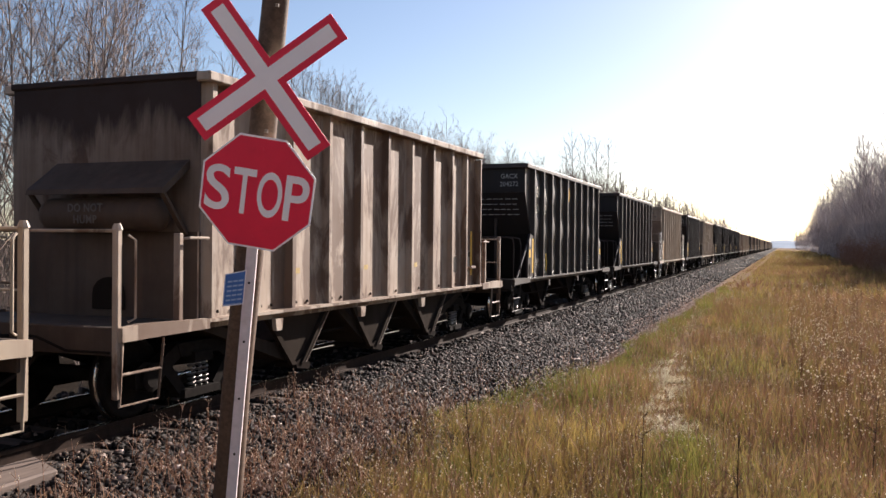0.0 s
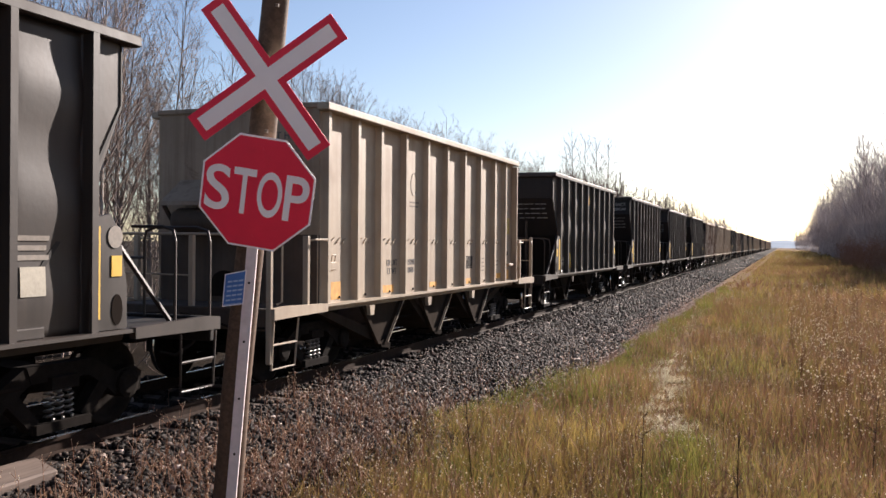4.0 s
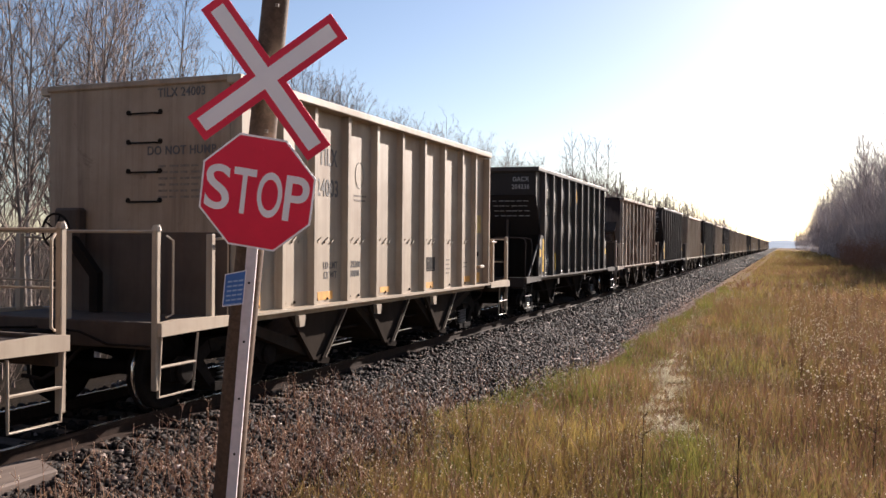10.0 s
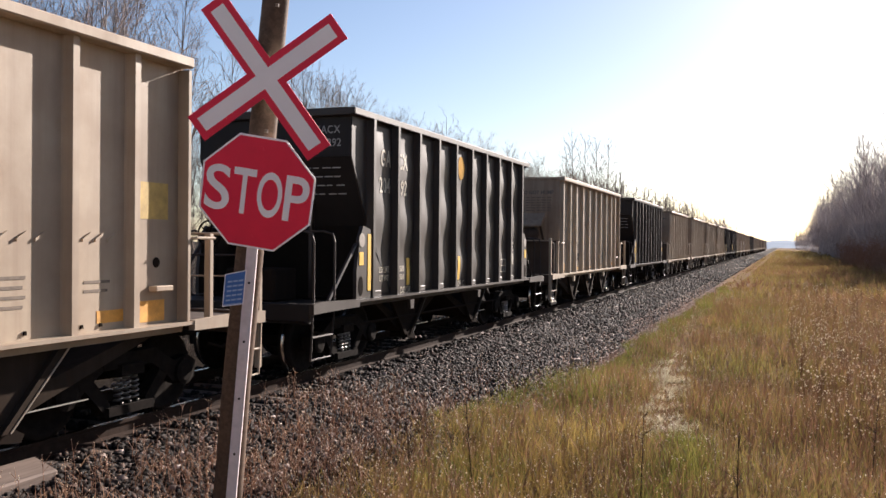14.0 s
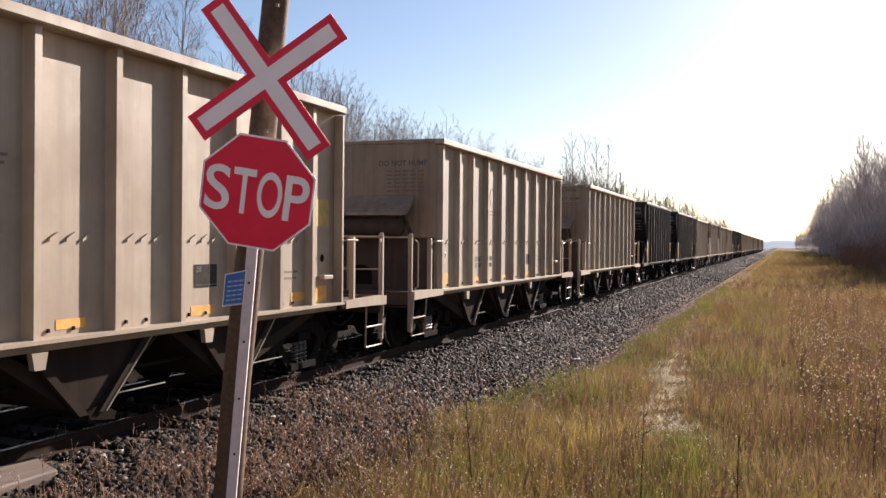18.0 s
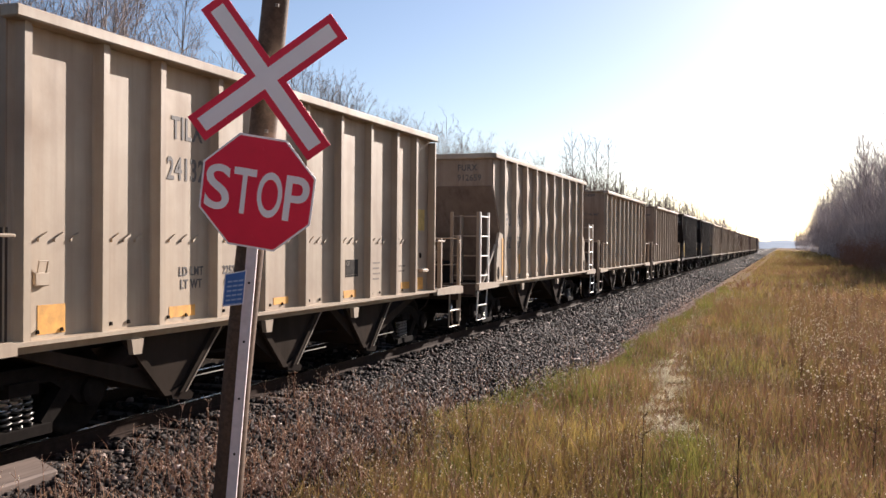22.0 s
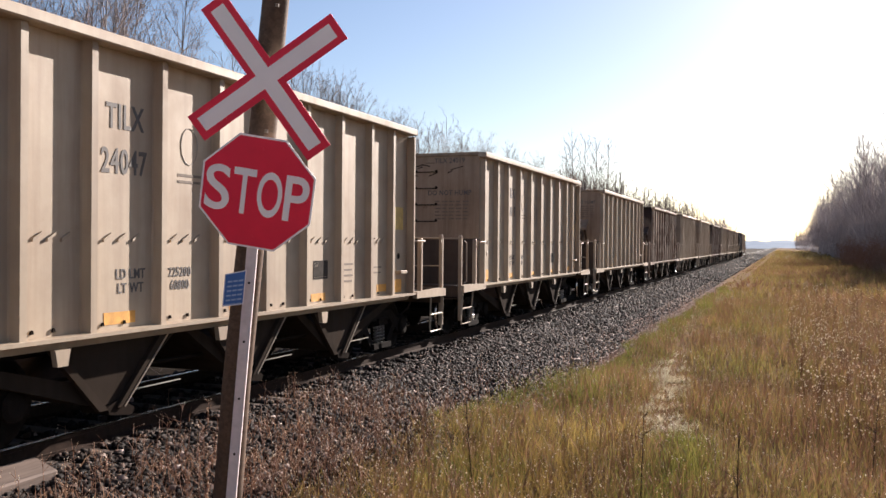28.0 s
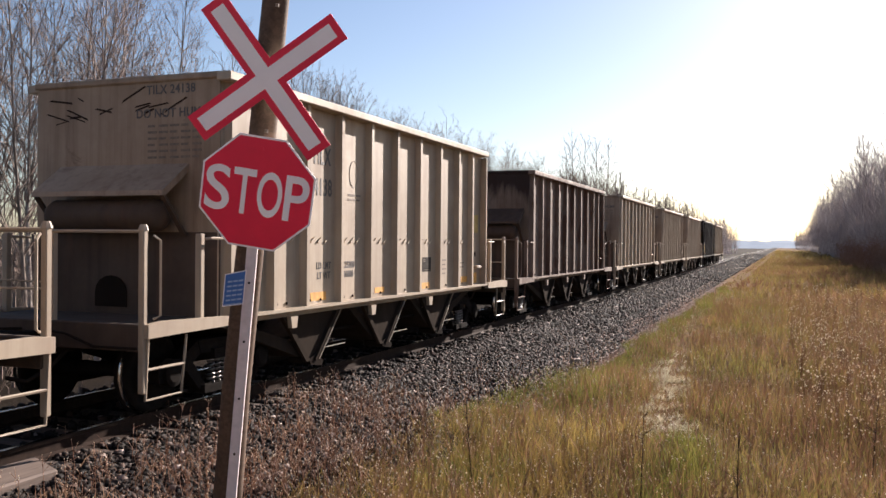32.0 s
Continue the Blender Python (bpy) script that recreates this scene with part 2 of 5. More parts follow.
def ground_mat():
    """Soil and thatch in the field, broken stone under the track, sorted by the lie of the land."""
    m, nt, b = shader("field_soil_and_ballast", 1.0, 0, 0.03)
    g = position(nt)
    sx = nt.nodes.new("ShaderNodeSeparateXYZ")
    nt.links.new(g.outputs["Position"], sx.inputs[0])
    wob = noise_tex(nt, g.outputs["Position"], 0.8, 4, 0.6)
    ma = nt.nodes.new("ShaderNodeMath")
    ma.operation = "MULTIPLY_ADD"
    nt.links.new(wob, ma.inputs[0])
    ma.inputs[1].default_value = 1.2
    nt.links.new(sx.outputs["X"], ma.inputs[2])
    grit = noise_tex(nt, g.outputs["Position"], 22, 6, 0.7)
    big = noise_tex(nt, g.outputs["Position"], 0.25, 5, 0.6)
    fine = noise_tex(nt, g.outputs["Position"], 9, 5, 0.7)
    soil = ramp(nt, fine, [(0.3, (0.085, 0.048, 0.026)), (0.7, (0.18, 0.105, 0.05))])
    dry = ramp(nt, fine, [(0.3, (0.12, 0.066, 0.033)), (0.7, (0.22, 0.13, 0.055))])
    field = mix(nt, ramp(nt, big, [(0.4, 0.0), (0.62, 1.0)]), soil, dry)
    rock = ramp(nt, grit, [(0.3, (0.012, 0.010, 0.009)), (0.55, (0.027, 0.022, 0.019)), (0.75, (0.052, 0.041, 0.035))])
    t = nt.nodes.new("ShaderNodeMapRange")
    t.inputs["From Min"].default_value, t.inputs["From Max"].default_value = -3.5, -2.9
    nt.links.new(ma.outputs[0], t.inputs["Value"])
    t2 = nt.nodes.new("ShaderNodeMapRange")
    t2.inputs["From Min"].default_value, t2.inputs["From Max"].default_value = -11.5, -10.9
    nt.links.new(ma.outputs[0], t2.inputs["Value"])
    # Leaf litter beyond the track, darkened so its colour holds the trees' shade.
    shaded_litter = ramp(nt, fine, [(0.3, (0.012, 0.009, 0.007)), (0.7, (0.036, 0.026, 0.018))])
    nt.links.new(mix(nt, t.outputs[0], mix(nt, t2.outputs[0], shaded_litter, rock), field), b.inputs["Base Color"])
    bump(nt, b, grit, 0.9, 0.05)
    return m


GROUND = ground_mat()


# Tree belt paled by haze put into its colour, with a faint glow.
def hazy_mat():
    m, nt, b = shader("painted_haze_distance", 1.0, 0, 0.0)
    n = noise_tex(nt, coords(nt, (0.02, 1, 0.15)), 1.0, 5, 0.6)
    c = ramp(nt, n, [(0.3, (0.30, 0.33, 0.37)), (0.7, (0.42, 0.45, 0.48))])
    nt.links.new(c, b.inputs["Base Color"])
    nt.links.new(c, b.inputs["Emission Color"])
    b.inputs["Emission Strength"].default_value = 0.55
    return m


HAZE = hazy_mat()

# ================= mesh helpers =================
def clean(bm):
    bmesh.ops.recalc_face_normals(bm, faces=bm.faces)
    return bm


def mesh_of(name, bm, material, smooth=False):
    me = bpy.data.meshes.new(name)
    bm.to_mesh(me)
    bm.free()
    for m in material if isinstance(material, (list, tuple)) else (material,):
        me.materials.append(m)
    if smooth:
        me.polygons.foreach_set("use_smooth", [True] * len(me.polygons))
    return me


def part(name, bm, material, parent=None, label="", smooth=False, at=None):
    """Links a bmesh (or a ready mesh) as one mesh object, under a thing or part where one is given."""
    me = bm if isinstance(bm, bpy.types.Mesh) else mesh_of(name, bm, material, smooth)
    ob = new(name, me)
    ob.parent = parent
    if at is not None:
        ob.matrix_basis = at
    if label:
        ob["label"] = label
    return ob


def box(bm, x0, x1, y0, y1, z0, z1, bevel=0.0):
    vs = [bm.verts.new(c) for c in ((x0, y0, z0), (x1, y0, z0), (x1, y1, z0), (x0, y1, z0), (x0, y0, z1), (x1, y0, z1), (x1, y1, z1), (x0, y1, z1))]
    fs = [bm.faces.new([vs[i] for i in f]) for f in ((3, 2, 1, 0), (4, 5, 6, 7), (0, 1, 5, 4), (1, 2, 6, 5), (2, 3, 7, 6), (3, 0, 4, 7))]
    if bevel:
        es = {e for f in fs for e in f.edges}
        bmesh.ops.bevel(bm, geom=list(es), offset=bevel, segments=1, affect="EDGES")
    return bm


def boxed(x0, x1, y0, y1, z0, z1, bevel=0.0):
    return box(bmesh.new(), x0, x1, y0, y1, z0, z1, bevel)


def prism(bm, outline, axis, a, b):
    """A plate of the given outline, from a to b along the axis ('x': outline in y, z; 'y': in x, z; 'z': in x, y)."""
    def at(p, k):
        return {"x": (k, p[0], p[1]), "y": (p[0], k, p[1]), "z": (p[0], p[1], k)}[axis]
    lo = [bm.verts.new(at(p, a)) for p in outline]
    hi = [bm.verts.new(at(p, b)) for p in outline]
    n = len(outline)
    bm.faces.new(lo)
    bm.faces.new(hi)
    for i in range(n):
        bm.faces.new((lo[i], lo[(i + 1) % n], hi[(i + 1) % n], hi[i]))
    return clean(bm)


def tube(bm, pts, r, n=6, r2=None):
    """A round bar through the points, tapering from r to r2."""
    pts = [Vector(p) for p in pts]
    rings = []
    for i, p in enumerate(pts):
        d = (pts[min(i + 1, len(pts) - 1)] - pts[max(i - 1, 0)]).normalized()
        u = d.orthogonal().normalized() if not rings else (u - d * u.dot(d)).normalized()
        w = d.cross(u)
        k = r if r2 is None else r + (r2 - r) * i / (len(pts) - 1)
        rings.append([bm.verts.new(p + (u * math.cos(a) + w * math.sin(a)) * k) for a in (2 * math.pi * j / n for j in range(n))])
    for a, b in zip(rings, rings[1:]):
        for j in range(n):
            bm.faces.new((a[j], a[(j + 1) % n], b[(j + 1) % n], b[j]))
    bm.faces.new(rings[0][::-1])
    bm.faces.new(rings[-1])
    return bm


def lathe(bm, profile, axis_x0=0.0, n=24, y=0.0, z=0.0):
    """Turns a profile of (x, radius) about the x axis through (y, z)."""
    rings = [[bm.verts.new((axis_x0 + x, y + r * math.cos(2 * math.pi * j / n), z + r * math.sin(2 * math.pi * j / n))) for j in range(n)] for x, r in profile]
    for a, b in zip(rings, rings[1:]):
        for j in range(n):
            bm.faces.new((a[j], a[(j + 1) % n], b[(j + 1) % n], b[j]))
    bm.faces.new(rings[0])
    bm.faces.new(rings[-1])
    return clean(bm)


def quick_mesh(name, verts, faces, material):
    """A large mesh from arrays: verts (n, 3), faces (m, k) with k corners each."""
    me = bpy.data.meshes.new(name)
    verts, faces = np.asarray(verts, np.float32), np.asarray(faces, np.int32)
    k = faces.shape[1]
    me.vertices.add(len(verts))
    me.vertices.foreach_set("co", verts.ravel())
    me.loops.add(faces.size)
    me.loops.foreach_set("vertex_index", faces.ravel())
    me.polygons.add(len(faces))
    me.polygons.foreach_set("loop_start", np.arange(0, faces.size, k, dtype=np.int32))
    me.update(calc_edges=True)
    me.validate()
    me.materials.append(material)
    return me


FONT_CACHE = {}


def spell(texts):
    """Makes the meshes of all the lettering while the scene is still small."""
    for t in texts:
        lettering(*t)


def lettering(text, size, material, width=1.0, bold=0.0):
    """A mesh of the words, centred, in the x-z plane, read from -y."""
    key = (text, size, material.name, width, bold)
    if key not in FONT_CACHE:
        cu = bpy.data.curves.new("lettering", "FONT")
        cu.body, cu.size, cu.extrude, cu.align_x, cu.align_y = text, size, 0.002, "CENTER", "CENTER"
        cu.offset = bold
        cu.resolution_u = 6 if size >= 0.4 else 3
        cu.space_character = 1.08
        ob = bpy.data.objects.new("lettering", cu)
        scene.collection.objects.link(ob)
        me = bpy.data.meshes.new_from_object(ob.evaluated_get(bpy.context.evaluated_depsgraph_get()))
        bpy.data.objects.remove(ob)
        bpy.data.curves.remove(cu)
        me.transform(Matrix.Diagonal((width, 1, 1, 1)))
        me.materials.clear()
        me.materials.append(material)
        FONT_CACHE[key] = me
    return FONT_CACHE[key]

# ================= the lie of the land =================
TRACK_X = -7.45


def ease(a, b, v):
    t = np.clip((v - a) / (b - a), 0, 1)
    return t * t * (3 - 2 * t)


def land(x, y):
    """Height of the ground: the ballast bank, the field beside it, the rise to the crossing."""
    x, y = np.asarray(x, float), np.asarray(y, float)
    u = x - TRACK_X
    bank = np.interp(u, [-60, -7, -3.6, -1.55, 1.55, 3.1, 3.8, 6.0, 12, 30], [-1.4, -1.4, -0.9, -0.185, -0.185, -0.42, -0.50, -0.50, -0.62, -0.70])
    field = ease(3.6, 5.5, u) + ease(-5.0, -7.5, u)
    waves = 0.05 * np.sin(x * 1.3 + 0.4 * y) * np.sin(y * 0.45 + 1.0) + 0.06 * np.sin(x * 0.37 - y * 0.21 + 2.0)
    rise = (1 - ease(1.5, 7.5, y)) * ease(2.2, 5.5, u) * 0.62
    path = -0.05 * np.exp(-((x + 1.75) / 0.3) ** 2) * ease(10, 12, y)
    return bank + field * (waves + path) + rise


gx = np.concatenate([[-2500, -900, -300, -120, -60, -40, -30, -22], np.arange(-18, -11.9, 1.0), np.arange(-11.5, 2.1, 0.25), np.arange(2.5, 12, 0.5), [13, 15, 18, 22, 28, 40, 60, 120, 300, 900, 2500]])
gy = np.concatenate([[-2500, -800, -200, -60, -30, -16, -8, -4], np.arange(-2, 20, 0.3), np.arange(20, 45, 0.75), np.arange(46, 100, 3), [105, 120, 140, 170, 210, 280, 400, 600, 900, 1500, 2600]])
GX, GY = np.meshgrid(gx, gy)
nx, ny = len(gx), len(gy)
idx = np.arange(nx * ny).reshape(ny, nx)
quads = np.stack([idx[:-1, :-1], idx[:-1, 1:], idx[1:, 1:], idx[1:, :-1]], -1).reshape(-1, 4)
ground = new("ground", quick_mesh("ground", np.stack([GX, GY, land(GX, GY)], -1).reshape(-1, 3), quads, GROUND))
tagged(ground, "dry grassy field sloping up to a grey ballast bank", "ground", kind="structure")

# ================= track =================
track = tagged(new("railway_track"), "single track of worn steel rails on wooden ties", "track", kind="structure")


def rail_profile():
    half = [(0.07, -0.17), (0.07, -0.158), (0.012, -0.14), (0.010, -0.045), (0.036, -0.036), (0.037, -0.006), (0.03, 0.0)]
    return [(-a, b) for a, b in half] + [(a, b) for a, b in half[::-1]]


for side in (-1, 1):
    bm = prism(bmesh.new(), rail_profile(), "y", -60, 900)
    for f in bm.faces:
        f.material_index = 1 if f.calc_center_median().z > -0.002 else 0
    part("rail", mesh_of("rail", bm, (RAILRUST, RAILTOP)), None, track, "rusty steel rail with a polished head", at=pose(TRACK_X + side * 0.7535, 0, 0))
tie_rng = random.Random(4)
tie_mesh = mesh_of("tie", boxed(-1.3, 1.3, -0.11, 0.11, -0.36, -0.175, 0.012), TIEWOOD)
plate_mesh = mesh_of("tie_plate", boxed(-0.17, 0.17, -0.09, 0.09, -0.176, -0.162, 0.004), RAILRUST)
for i in range(190):
    y = -4.0 + 0.55 * i
    t = part("tie", tie_mesh, None, track, at=pose(TRACK_X + tie_rng.uniform(-0.05, 0.05), y, tie_rng.uniform(-0.006, 0.008), 0, 0, tie_rng.uniform(-1.2, 1.2)))
    if i < 50:
        part("tie_plate", plate_mesh, None, t, at=pose(0.7535, 0, 0))
far_ties = bmesh.new()
for i in range(900):
    y = -4.0 + 0.55 * (190 + i)
    box(far_ties, TRACK_X - 1.3, TRACK_X + 1.3, y - 0.11, y + 0.11, -0.30, -0.175)
part("far_ties", far_ties, TIEWOOD, track)["kind"] = "stuff"

# timber of the level crossing beside the rail
plank = prism(bmesh.new(), [(-6.45, -2.5), (-5.90, -2.5), (-5.90, 5.98), (-6.45, 6.26)], "z", -0.30, -0.06)
bmesh.ops.bevel(plank, geom=list(plank.edges), offset=0.018, segments=1, affect="EDGES")
tagged(part("crossing_plank", plank, PLANKWOOD), "weathered grey timber plank of the crossing beside the rail", "plank")

# ================= hopper cars =================
CAR_L, CAR_PITCH = 9.5, 13.36
TOP_A, TOP_R, TOP_B, SILL_Z = 3.91, 3.84, 3.98, 1.02      # straight-sided, rusted and bulged cars; the sill
POSTS_A = [0.15, 1.08] + [1.90 + 0.995 * i for i in range(7)] + [8.69]
POSTS_B = [0.60 + 0.937 * i for i in range(10)]
SIDE_TURN = Matrix(((0, 0, 1, 0), (1, 0, 0, 0), (0, 1, 0, 0), (0, 0, 0, 1)))      # words read from the car's right
END_TURN = Matrix(((1, 0, 0, 0), (0, 0, -1, 0), (0, 1, 0, 0), (0, 0, 0, 1)))       # words read from ahead of the car
FAR_END = Matrix.Translation((0, CAR_L, 0)) @ pose(0, 0, 0, 0, 0, 180)


@functools.lru_cache(None)
def sheet_dents(i, v):
    """Phase, size, wave length, second wave and crease of the i-th bulged sheet of a car of variant v."""
    r = random.Random(i * 7 + 3 + 101 * v)
    return r.uniform(-0.7, 0.7), r.uniform(0.75, 1.25), r.uniform(0.95, 1.18), r.uniform(-0.28, 0.28), r.uniform(0, 6.28), (r.uniform(1.5, 3.2), r.uniform(0.3, 0.6), r.uniform(0.25, 0.6)) if r.random() < 0.3 else None


def sheet_x(i, s, z, v=0):
    """How far out the i-th bulged side sheet stands at s, 0 to 1 between its posts, and at height z."""
    ph, amp, length, second, ph2, crease = sheet_dents(i, v)
    j = (z - SILL_Z - 0.05) / (TOP_B - 0.15 - SILL_Z)
    edge = max(0.0, min(1.0, 5.0 * j, 5.0 * (1 - j)))
    wave = 0.5 + 0.5 * math.cos(2 * math.pi * (z - 1.35) / length + ph + 0.5 * s) + second * math.cos(2 * math.pi * (z - 1.35) / (1.7 * length) + ph2)
    out = 1.360 + edge * (1 - (2 * s - 1) ** 8) * amp * 0.028 * max(0.0, wave)
    if crease:
        z0, s0, run_out = crease
        out -= 0.011 * edge * math.exp(-((s - s0 - 0.45 * (z - z0)) / 0.09) ** 2 - ((z - z0) / run_out) ** 2) * (1 - (2 * s - 1) ** 4)
    return max(1.352, out)


def bulged_panel(y0, y1, n, v=0):
    """A side sheet that bellies out between its posts, in and out all the way down."""
    nu, nv = 14, 34
    bm = bmesh.new()
    grid = []
    for j in range(nv + 1):
        z = SILL_Z + 0.05 + (TOP_B - 0.15 - SILL_Z) * j / nv
        grid.append([bm.verts.new((sheet_x(n, i / nu, z, v), y0 + (y1 - y0) * i / nu, z)) for i in range(nu + 1)])
    back = [[bm.verts.new((1.345, y, z)) for y in (y0, y1)] for z in (SILL_Z + 0.05, TOP_B - 0.1)]
    for j in range(nv):
        for i in range(nu):
            bm.faces.new((grid[j][i], grid[j][i + 1], grid[j + 1][i + 1], grid[j + 1][i]))
    bm.faces.new((back[0][0], back[1][0], back[1][1], back[0][1]))
    bm.faces.new([back[0][0]] + [back[0][1]] + grid[0][::-1])
    bm.faces.new([back[1][1]] + [back[1][0]] + grid[-1])
    bm.faces.new([back[1][0], back[0][0]] + [r[0] for r in grid])
    bm.faces.new([back[0][1], back[1][1]] + [r[-1] for r in grid[::-1]])
    return clean(bm)


def on_sheet(me, y, z, v_sheet=0):
    """Lays a flat mesh of words or bars (x along the car, y up) on the bulged sheets about (y, z)."""
    for v in me.vertices:
        yy, zz = y + v.co.x, z + v.co.y
        f = (yy - POSTS_B[0]) / 0.937
        i = int(math.floor(f))
        v.co = (sheet_x(i + 1, f - i, zz, v_sheet) + 0.004 + max(0.0, v.co.z), yy, zz)
    return me


def wheelset_mesh():
    bm = bmesh.new()
    for s in (-1, 1):
        prof = [(0.0, 0.10), (0.0, 0.13), (0.02, 0.15), (0.015, 0.34), (-0.02, 0.36), (-0.03, 0.484), (0.0, 0.488), (0.012, 0.463), (0.06, 0.455), (0.115, 0.449), (0.115, 0.385), (0.07, 0.36), (0.06, 0.17), (0.11, 0.14), (0.11, 0.09)]
        lathe(bm, [(s * x, r) for x, r in prof], s * 0.70, 18)
    lathe(bm, [(-1.04, 0.06), (-0.98, 0.085), (-0.6, 0.085), (0.6, 0.085), (0.98, 0.085), (1.04, 0.06)], 0, 10)
    for s in (-1, 1):
        for k in range(3):
            a = 2 * math.pi * k / 3
            lathe(bm, [(s * 1.03, 0.014), (s * 1.065, 0.014)], 0, 6, 0.04 * math.cos(a), 0.04 * math.sin(a))
    for f in bm.faces:
        c = f.calc_center_median()
        rad = math.hypot(c.y, c.z)
        f.material_index = 1 if 0.448 < rad < 0.47 and abs(f.normal.x) < 0.5 else 0
    return mesh_of("wheelset", bm, (IRON, RAILTOP), True)


def side_frame_mesh():
    bm = bmesh.new()
    top = [(-1.10, 0.36), (-1.12, 0.56), (-0.98, 0.64), (-0.74, 0.60), (-0.42, 0.78), (0.42, 0.78), (0.74, 0.60), (0.98, 0.64), (1.12, 0.56), (1.10, 0.36)]
    low = [(0.72, 0.36), (0.58, 0.47), (0.34, 0.20), (-0.34, 0.20), (-0.58, 0.47), (-0.72, 0.36)]
    # the arch in four bars round an open window
    prism(bm, top[:5] + [(-0.36, 0.62), (-0.62, 0.46), (-0.72, 0.36)], "x", -0.07, 0.07)
    prism(bm, [(-0.42, 0.78), (0.42, 0.78), (0.36, 0.62), (-0.36, 0.62)], "x", -0.08, 0.08)
    prism(bm, [(0.42, 0.78)] + top[6:] + [(0.72, 0.36), (0.62, 0.46), (0.36, 0.62)], "x", -0.07, 0.07)
    prism(bm, [(-0.64, 0.47), (-0.52, 0.56), (-0.26, 0.26), (-0.34, 0.17)], "x", -0.065, 0.065)
    prism(bm, [(0.64, 0.47), (0.52, 0.56), (0.26, 0.26), (0.34, 0.17)], "x", -0.065, 0.065)
    prism(bm, [(-0.34, 0.15), (0.34, 0.15), (0.34, 0.24), (-0.34, 0.24)], "x", -0.12, 0.12)
    for s in (-1, 1):
        lathe(bm, [(-0.08, 0.15), (0.11, 0.15), (0.13, 0.10)], 0, 12, s * 0.89, 0.457)
    return mesh_of("side_frame", bm, IRON)


def spring_mesh():
    bm = bmesh.new()
    pts = [(0.042 * math.cos(a), 0.042 * math.sin(a), 0.25 + 0.27 * i / 40) for i, a in ((i, 2 * math.pi * 5 * i / 40) for i in range(0, 41, 1))]
    tube(bm, pts, 0.014, 3)
    return mesh_of("spring", bm, STEEL, True)


def bolster_mesh():
    bm = prism(bmesh.new(), [(-1.12, 0.54), (-1.12, 0.66), (-0.4, 0.74), (0.4, 0.74), (1.12, 0.66), (1.12, 0.54), (0.4, 0.42), (-0.4, 0.42)], "y", -0.17, 0.17)
    return mesh_of("truck", bm, IRON)


WHEELSET, SIDE_FRAME, SPRING, BOLSTER = wheelset_mesh(), side_frame_mesh(), spring_mesh(), bolster_mesh()


def add_truck(car, y):
    truck = part("truck", BOLSTER, None, car, "grimy cast iron truck with two axles, darkened for shade", at=pose(0, y, 0))
    for s in (-1, 1):
        part("side_frame", SIDE_FRAME, None, truck, at=pose(s * 0.99, 0, 0))
        for k in (-0.12, 0.0, 0.12) if s > 0 else ():
            part("spring", SPRING, None, truck, "worn steel coil spring", at=pose(s * 1.03, k, 0))
    for s in (-1, 1):
        part("wheelset", WHEELSET, None, truck, at=pose(0, s * 0.89, 0.457))


def brake_wheel_mesh():
    bm = bmesh.new()
    ring = [(0.21 * math.cos(a), 0, 0.21 * math.sin(a)) for a in (2 * math.pi * k / 20 for k in range(21))]
    tube(bm, ring, 0.016, 5)
    for k in range(5):
        a = 2 * math.pi * k / 5
        tube(bm, [(0, 0, 0), (0.21 * math.cos(a), 0, 0.21 * math.sin(a))], 0.011, 5)
    tube(bm, [(0, -0.03, 0), (0, 0.30, 0)], 0.03, 6)
    return mesh_of("brake_wheel", bm, UNDER)


BRAKE_WHEEL = brake_wheel_mesh()


